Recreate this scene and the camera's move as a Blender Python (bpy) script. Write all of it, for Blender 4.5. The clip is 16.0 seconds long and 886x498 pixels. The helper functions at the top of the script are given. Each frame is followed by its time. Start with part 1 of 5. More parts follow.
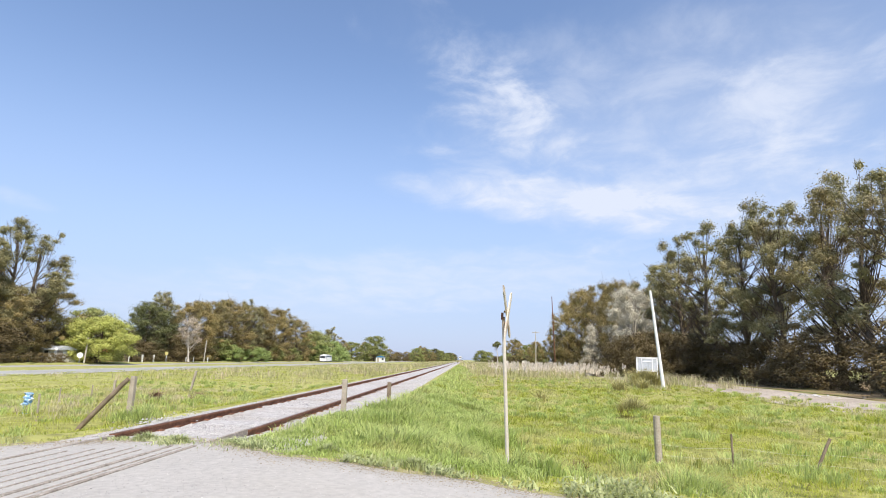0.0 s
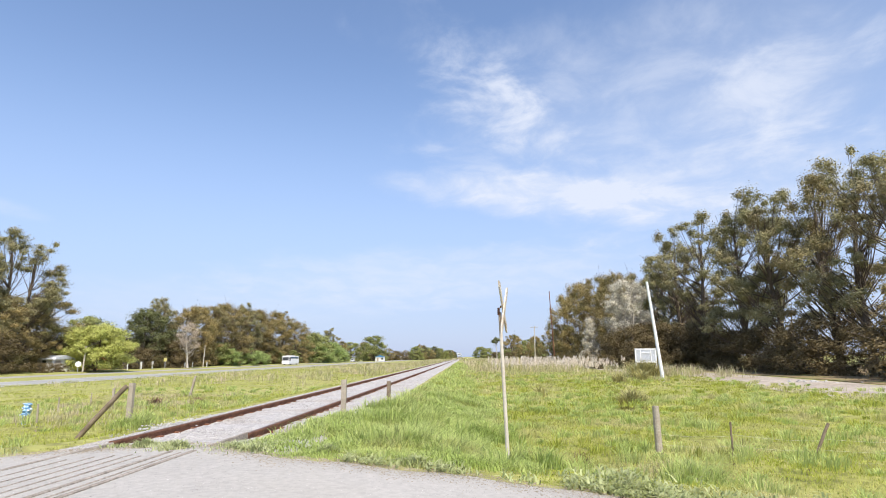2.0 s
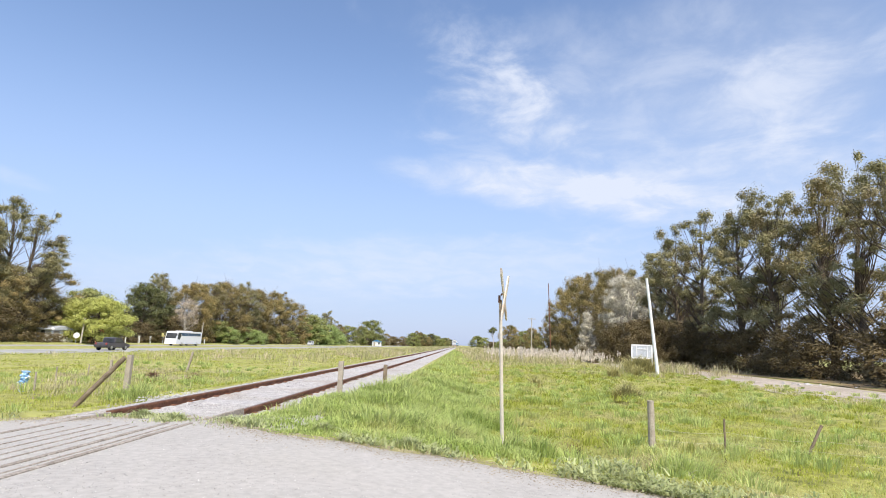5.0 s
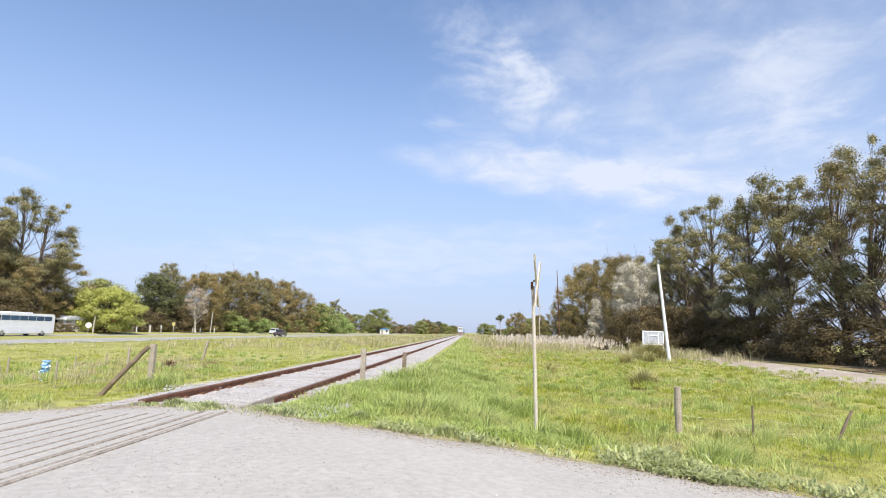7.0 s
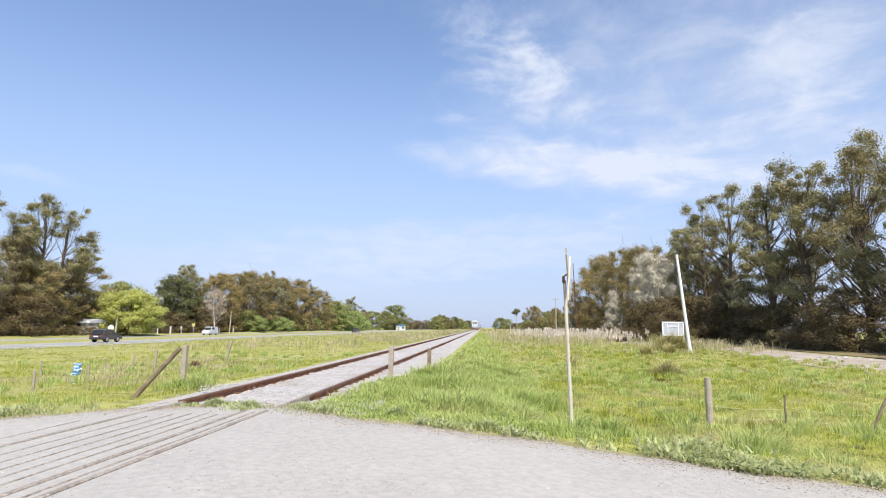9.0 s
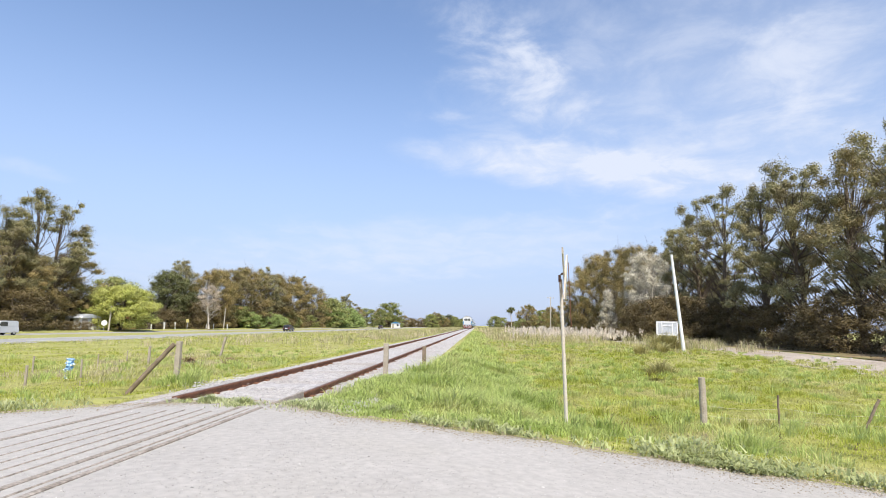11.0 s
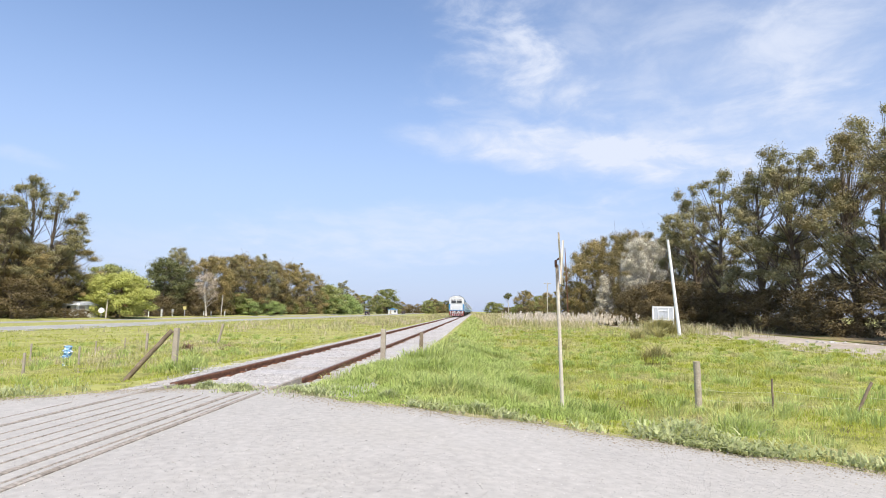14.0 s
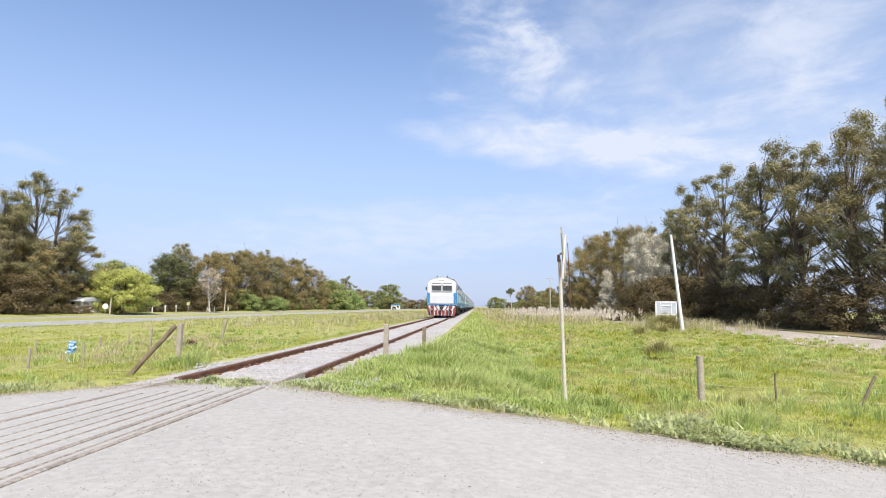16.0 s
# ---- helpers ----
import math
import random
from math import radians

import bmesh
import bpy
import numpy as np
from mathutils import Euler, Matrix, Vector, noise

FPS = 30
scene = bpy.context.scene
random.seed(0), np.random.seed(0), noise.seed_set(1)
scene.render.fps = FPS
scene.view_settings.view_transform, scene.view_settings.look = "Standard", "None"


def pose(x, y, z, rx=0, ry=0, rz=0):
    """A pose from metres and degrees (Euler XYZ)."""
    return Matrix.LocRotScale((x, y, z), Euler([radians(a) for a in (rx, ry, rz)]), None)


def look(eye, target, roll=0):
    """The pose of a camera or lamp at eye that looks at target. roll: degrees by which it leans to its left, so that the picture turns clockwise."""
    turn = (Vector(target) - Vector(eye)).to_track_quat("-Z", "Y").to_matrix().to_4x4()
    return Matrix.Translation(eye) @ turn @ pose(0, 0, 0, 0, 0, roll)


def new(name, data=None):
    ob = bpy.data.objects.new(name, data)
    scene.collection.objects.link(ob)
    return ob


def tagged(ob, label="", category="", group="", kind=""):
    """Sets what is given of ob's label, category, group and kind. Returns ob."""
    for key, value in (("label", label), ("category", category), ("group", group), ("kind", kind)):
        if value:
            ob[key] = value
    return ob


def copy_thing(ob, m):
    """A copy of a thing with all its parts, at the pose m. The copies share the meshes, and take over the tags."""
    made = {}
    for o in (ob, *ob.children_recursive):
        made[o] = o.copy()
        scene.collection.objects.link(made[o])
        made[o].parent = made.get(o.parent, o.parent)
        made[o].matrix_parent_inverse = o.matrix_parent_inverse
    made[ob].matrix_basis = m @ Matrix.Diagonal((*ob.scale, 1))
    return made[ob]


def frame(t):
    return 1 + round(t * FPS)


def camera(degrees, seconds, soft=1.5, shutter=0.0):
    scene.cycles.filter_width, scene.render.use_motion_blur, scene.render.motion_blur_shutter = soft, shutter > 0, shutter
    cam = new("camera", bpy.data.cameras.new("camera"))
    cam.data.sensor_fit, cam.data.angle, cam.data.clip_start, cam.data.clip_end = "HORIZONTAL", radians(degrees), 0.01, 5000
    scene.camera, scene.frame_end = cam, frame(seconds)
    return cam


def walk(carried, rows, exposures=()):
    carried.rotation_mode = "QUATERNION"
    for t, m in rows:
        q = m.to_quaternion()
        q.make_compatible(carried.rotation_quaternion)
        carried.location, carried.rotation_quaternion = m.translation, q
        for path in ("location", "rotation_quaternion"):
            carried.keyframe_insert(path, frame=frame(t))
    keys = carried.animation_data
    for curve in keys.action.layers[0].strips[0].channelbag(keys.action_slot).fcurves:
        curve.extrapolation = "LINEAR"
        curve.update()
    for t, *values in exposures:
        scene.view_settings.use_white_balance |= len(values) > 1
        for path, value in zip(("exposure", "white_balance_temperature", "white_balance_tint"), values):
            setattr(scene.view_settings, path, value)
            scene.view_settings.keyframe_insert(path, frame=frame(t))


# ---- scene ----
cam = camera(75.0, 16.0, soft=1.0)
PATH = [
    (0, (4.468, 0.317, 1.243), (4.384, 2.28, 1.618), 1.5),
    (0.5, (4.471, 0.323, 1.238), (4.385, 2.284, 1.62), 1.0),
    (1, (4.468, 0.318, 1.235), (4.381, 2.28, 1.612), 0.5),
    (1.5, (4.49, 0.314, 1.236), (4.411, 2.278, 1.606), -0.3),
    (2, (4.496, 0.319, 1.234), (4.425, 2.283, 1.601), -0.3),
    (2.5, (4.487, 0.329, 1.225), (4.423, 2.295, 1.588), -0.4),
    (3, (4.47, 0.332, 1.209), (4.399, 2.3, 1.563), 1.3),
    (3.5, (4.476, 0.331, 1.217), (4.405, 2.298, 1.571), 2.3),
    (4, (4.476, 0.323, 1.214), (4.403, 2.291, 1.565), 2.3),
    (6.5, (4.249, 0.42, 1.164), (4.17, 2.398, 1.451), 2.1),
    (7, (4.076, 0.437, 1.173), (3.982, 2.415, 1.457), 1.9),
    (7.5, (3.897, 0.407, 1.189), (3.798, 2.385, 1.47), 0.3),
    (8, (3.857, 0.391, 1.189), (3.732, 2.368, 1.465), 0.6),
    (8.5, (3.822, 0.375, 1.186), (3.682, 2.351, 1.46), 0.8),
    (9, (3.816, 0.361, 1.181), (3.675, 2.338, 1.448), 0.7),
    (11.5, (3.797, 0.384, 1.182), (3.674, 2.364, 1.438), 1.2),
    (12, (3.796, 0.379, 1.184), (3.676, 2.361, 1.422), 0.7),
    (12.5, (3.808, 0.378, 1.183), (3.685, 2.361, 1.418), 0.6),
    (13, (3.809, 0.38, 1.177), (3.692, 2.364, 1.401), 0.7),
    (13.5, (3.812, 0.379, 1.171), (3.697, 2.364, 1.389), 0.8),
    (14, (3.809, 0.375, 1.173), (3.695, 2.36, 1.386), 0.9),
    (14.5, (3.808, 0.378, 1.17), (3.69, 2.363, 1.381), 1.0),
    (15, (3.801, 0.379, 1.169), (3.682, 2.365, 1.376), 0.9),
    (15.5, (3.801, 0.386, 1.17), (3.68, 2.372, 1.372), 1.0),
    (16, (3.81, 0.375, 1.164), (3.687, 2.361, 1.361), 0.8),
]
walk(cam, [(t, look(eye, target, roll)) for t, eye, target, roll in PATH])

# ---- world, sun, exposure ----
SUN_AZ, SUN_EL = radians(158), radians(52)      # azimuth clockwise from +y (behind, to the right)


def sky_world():
    w = bpy.data.worlds.new("sky")
    scene.world = w
    w.use_nodes = True
    nt = w.node_tree
    nt.nodes.clear()
    N, L = nt.nodes.new, nt.links.new
    out, bg = N("ShaderNodeOutputWorld"), N("ShaderNodeBackground")
    sky = N("ShaderNodeTexSky")
    sky.sky_type, sky.sun_disc = "NISHITA", False
    sky.sun_elevation, sky.sun_rotation = SUN_EL, SUN_AZ
    sky.air_density, sky.dust_density, sky.ozone_density = 1.0, 0.6, 1.6
    tc, sep = N("ShaderNodeTexCoord"), N("ShaderNodeSeparateXYZ")
    L(tc.outputs["Generated"], sep.inputs[0])

    def math_node(op, a, b=None, c=None, clamp=False):
        n = N("ShaderNodeMath")
        n.operation, n.use_clamp = op, clamp
        for i, v in enumerate((a, b, c)):
            if v is None:
                continue
            if isinstance(v, (int, float)):
                n.inputs[i].default_value = v
            else:
                L(v, n.inputs[i])
        return n.outputs[0]

    def ramp(v, lo, hi):
        n = N("ShaderNodeMapRange")
        n.interpolation_type = "SMOOTHSTEP"
        L(v, n.inputs[0])
        n.inputs[1].default_value, n.inputs[2].default_value = lo, hi
        return n.outputs[0]

    X, Y, Z = sep.outputs
    # the cloud layer: the direction cast onto a plane overhead
    zz = math_node("ADD", math_node("MAXIMUM", Z, 0.0), 0.16)
    u, v = math_node("DIVIDE", X, zz), math_node("DIVIDE", Y, zz)
    comb = N("ShaderNodeCombineXYZ")
    L(u, comb.inputs[0]), L(v, comb.inputs[1])

    def fbm(scale, detail, rough, dist, stretch, shift):
        mp = N("ShaderNodeMapping")
        mp.inputs["Rotation"].default_value = (0, 0, radians(18))
        mp.inputs["Scale"].default_value = (stretch[0], stretch[1], 1)
        mp.inputs["Location"].default_value = shift
        L(comb.outputs[0], mp.inputs[0])
        n = N("ShaderNodeTexNoise")
        n.inputs["Scale"].default_value, n.inputs["Detail"].default_value = scale, detail
        n.inputs["Roughness"].default_value, n.inputs["Distortion"].default_value = rough, dist
        L(mp.outputs[0], n.inputs["Vector"])
        return n.outputs["Fac"]

    big = fbm(0.8, 3.0, 0.5, 0.4, (0.8, 1.0), (3.1, 0.4, 0))
    fine = fbm(4.4, 9.0, 0.60, 0.35, (1.0, 0.9), (1.3, 2.2, 0))
    # banks and veils by azimuth, height, breadth, depth, tilt, density and raggedness
    az, el = math_node("ARCTAN2", X, Y), math_node("ARCSINE", Z)
    soft = math_node("ADD", math_node("MULTIPLY", fine, 0.65), math_node("MULTIPLY", big, 0.35))
    total = math_node("MULTIPLY", ramp(X, 0.05, 0.8), math_node("ADD", 0.10, math_node("MULTIPLY", big, 0.16)))
    for a0, e0, ra, re, tilt, k, rag in CLOUDS:
        c, q = math.cos(radians(tilt)), math.sin(radians(tilt))
        da, de = math_node("SUBTRACT", az, a0), math_node("SUBTRACT", el, e0)
        u1 = math_node("DIVIDE", math_node("ADD", math_node("MULTIPLY", da, c), math_node("MULTIPLY", de, q)), ra * 1.3)
        v1 = math_node("DIVIDE", math_node("SUBTRACT", math_node("MULTIPLY", de, c), math_node("MULTIPLY", da, q)), re * 1.3)
        d2 = math_node("ADD", math_node("MULTIPLY", u1, u1), math_node("MULTIPLY", v1, v1))
        edge = math_node("ADD", d2, math_node("MULTIPLY", math_node("SUBTRACT", 0.5, soft), 2.2 * rag))
        fall = math_node("SUBTRACT", 1.0, ramp(edge, -0.35, 1.15))
        grain = min(0.85, 0.33 * rag)
        body = math_node("ADD", 1.0 - grain, math_node("MULTIPLY", ramp(fine, 0.36, 0.66), grain))
        total = math_node("ADD", total, math_node("MULTIPLY", math_node("MULTIPLY", fall, body), k))
    haze = math_node("MULTIPLY", math_node("SUBTRACT", 1.0, ramp(Z, 0.0, 0.5)), 0.84)
    dens = math_node("MINIMUM", total, 0.9, clamp=True)
    mixh, mixc = N("ShaderNodeMix"), N("ShaderNodeMix")
    for m in (mixh, mixc):
        m.data_type = "RGBA"
    tint = N("ShaderNodeMix")
    tint.data_type, tint.blend_type = "RGBA", "MULTIPLY"
    tint.inputs[0].default_value = 1.0
    L(sky.outputs[0], tint.inputs["A"])
    tint.inputs["B"].default_value = SKY_TINT
    L(haze, mixh.inputs[0]), L(tint.outputs["Result"], mixh.inputs["A"])
    mixh.inputs["B"].default_value = HAZE
    L(dens, mixc.inputs[0]), L(mixh.outputs["Result"], mixc.inputs["A"])
    mixc.inputs["B"].default_value = CLOUD
    L(mixc.outputs["Result"], bg.inputs["Color"])
    bg.inputs["Strength"].default_value = SKY_STRENGTH
    L(bg.outputs[0], out.inputs[0])


CLOUDS = [(0.125, 0.270, 0.225, 0.034, -7, 0.88, 0.9),
          (0.331, 0.234, 0.150, 0.028, -6, 0.42, 0.9),
          (-0.045, 0.500, 0.150, 0.065, -28, 0.30, 2.6),
          (0.060, 0.425, 0.160, 0.050, -32, 0.27, 2.3),
          (0.340, 0.370, 0.330, 0.150, 0, 0.44, 1.3),
          (0.454, 0.280, 0.187, 0.062, -5, 0.30, 1.2),
          (-0.046, 0.137, 0.332, 0.045, 2, 0.50, 1.0),
          (-0.404, 0.086, 0.291, 0.041, 0, 0.26, 0.8),
          (0.251, 0.190, 0.058, 0.014, 6, 0.34, 1.2),
          (-0.059, 0.351, 0.030, 0.015, 0, 0.22, 2.4),
          (-0.705, 0.207, 0.055, 0.012, -8, 0.30, 1.2),
          (0.554, 0.392, 0.140, 0.068, 0, 0.30, 1.6)]
SKY_STRENGTH = 0.0885
SKY_TINT = (1.28, 1.26, 1.32, 1)
HAZE = (2.85, 3.55, 5.4, 1)
CLOUD = (5.1, 5.45, 6.3, 1)
sky_world()
sun = new("sun", bpy.data.lights.new("sun", "SUN"))
sun.data.energy, sun.data.angle, sun.data.color = 3.05, radians(0.6), (1.0, 0.91, 0.78)
sun.matrix_world = look((300 * math.sin(SUN_AZ) * math.cos(SUN_EL), 300 * math.cos(SUN_AZ) * math.cos(SUN_EL), 300 * math.sin(SUN_EL)), (0, 0, 0))
scene.view_settings.exposure = 0.85


# ---- materials ----
def material(name, a, b, scale=4.0, rough=0.8, metal=0.0, bump=0.0, bump_scale=40.0, fine=0.35, island=0.0, obj=0.0, c=None, c_scale=0.6, c_lo=0.5, c_hi=0.7, spec=0.3, coords="Object", trans=0.0):
    """Two colours mixed by a coarse and a fine noise, a third in patches, relief, and variation by piece."""
    m = bpy.data.materials.new(name)
    m.use_nodes = True
    nt = m.node_tree
    N, L = nt.nodes.new, nt.links.new
    p = nt.nodes["Principled BSDF"]
    p.inputs["Roughness"].default_value, p.inputs["Metallic"].default_value = rough, metal
    p.inputs["Specular IOR Level"].default_value = spec
    tc = N("ShaderNodeTexCoord")
    geo = N("ShaderNodeNewGeometry")
    vec = geo.outputs["Position"] if coords == "World" else tc.outputs["Object"]

    def noise_fac(s, detail=5.0):
        n = N("ShaderNodeTexNoise")
        n.inputs["Scale"].default_value, n.inputs["Detail"].default_value = s, detail
        L(vec, n.inputs["Vector"])
        return n.outputs["Fac"]

    def mix(fac, x, y):
        n = N("ShaderNodeMix")
        n.data_type = "RGBA"
        for sock, v in ((n.inputs[0], fac), (n.inputs["A"], x), (n.inputs["B"], y)):
            if isinstance(v, (tuple, list)):
                sock.default_value = (*v[:3], 1)
            elif isinstance(v, (int, float)):
                sock.default_value = v
            else:
                L(v, sock)
        return n.outputs["Result"]

    def ranged(v, lo, hi, to_lo=0.0, to_hi=1.0):
        n = N("ShaderNodeMapRange")
        L(v, n.inputs[0])
        for i, x in enumerate((lo, hi, to_lo, to_hi)):
            n.inputs[i + 1].default_value = x
        return n.outputs[0]

    col = mix(ranged(noise_fac(scale), 0.35, 0.65), a, b)
    if c is not None:
        col = mix(ranged(noise_fac(c_scale, 4.0), c_lo, c_hi), col, c)

    def brightness(col, v, amount):
        hsv = N("ShaderNodeHueSaturation")
        L(ranged(v, 0, 1, 1 - amount, 1 + amount), hsv.inputs["Value"])
        L(col, hsv.inputs["Color"])
        return hsv.outputs[0]

    if fine:
        col = brightness(col, ranged(noise_fac(scale * 9, 6.0), 0.3, 0.7), fine)
    if island:
        col = brightness(col, geo.outputs["Random Per Island"], island)
    if obj:
        col = brightness(col, N("ShaderNodeObjectInfo").outputs["Random"], obj)
    L(col, p.inputs["Base Color"])
    if bump:
        bn = N("ShaderNodeBump")
        bn.inputs["Strength"].default_value, bn.inputs["Distance"].default_value = bump, 0.02
        L(noise_fac(bump_scale, 6.0), bn.inputs["Height"])
        L(bn.outputs[0], p.inputs["Normal"])
    if trans:
        tr, ms = N("ShaderNodeBsdfTranslucent"), N("ShaderNodeMixShader")
        L(col, tr.inputs["Color"])
        ms.inputs[0].default_value = trans
        L(p.outputs[0], ms.inputs[1]), L(tr.outputs[0], ms.inputs[2])
        L(ms.outputs[0], nt.nodes["Material Output"].inputs["Surface"])
    return m


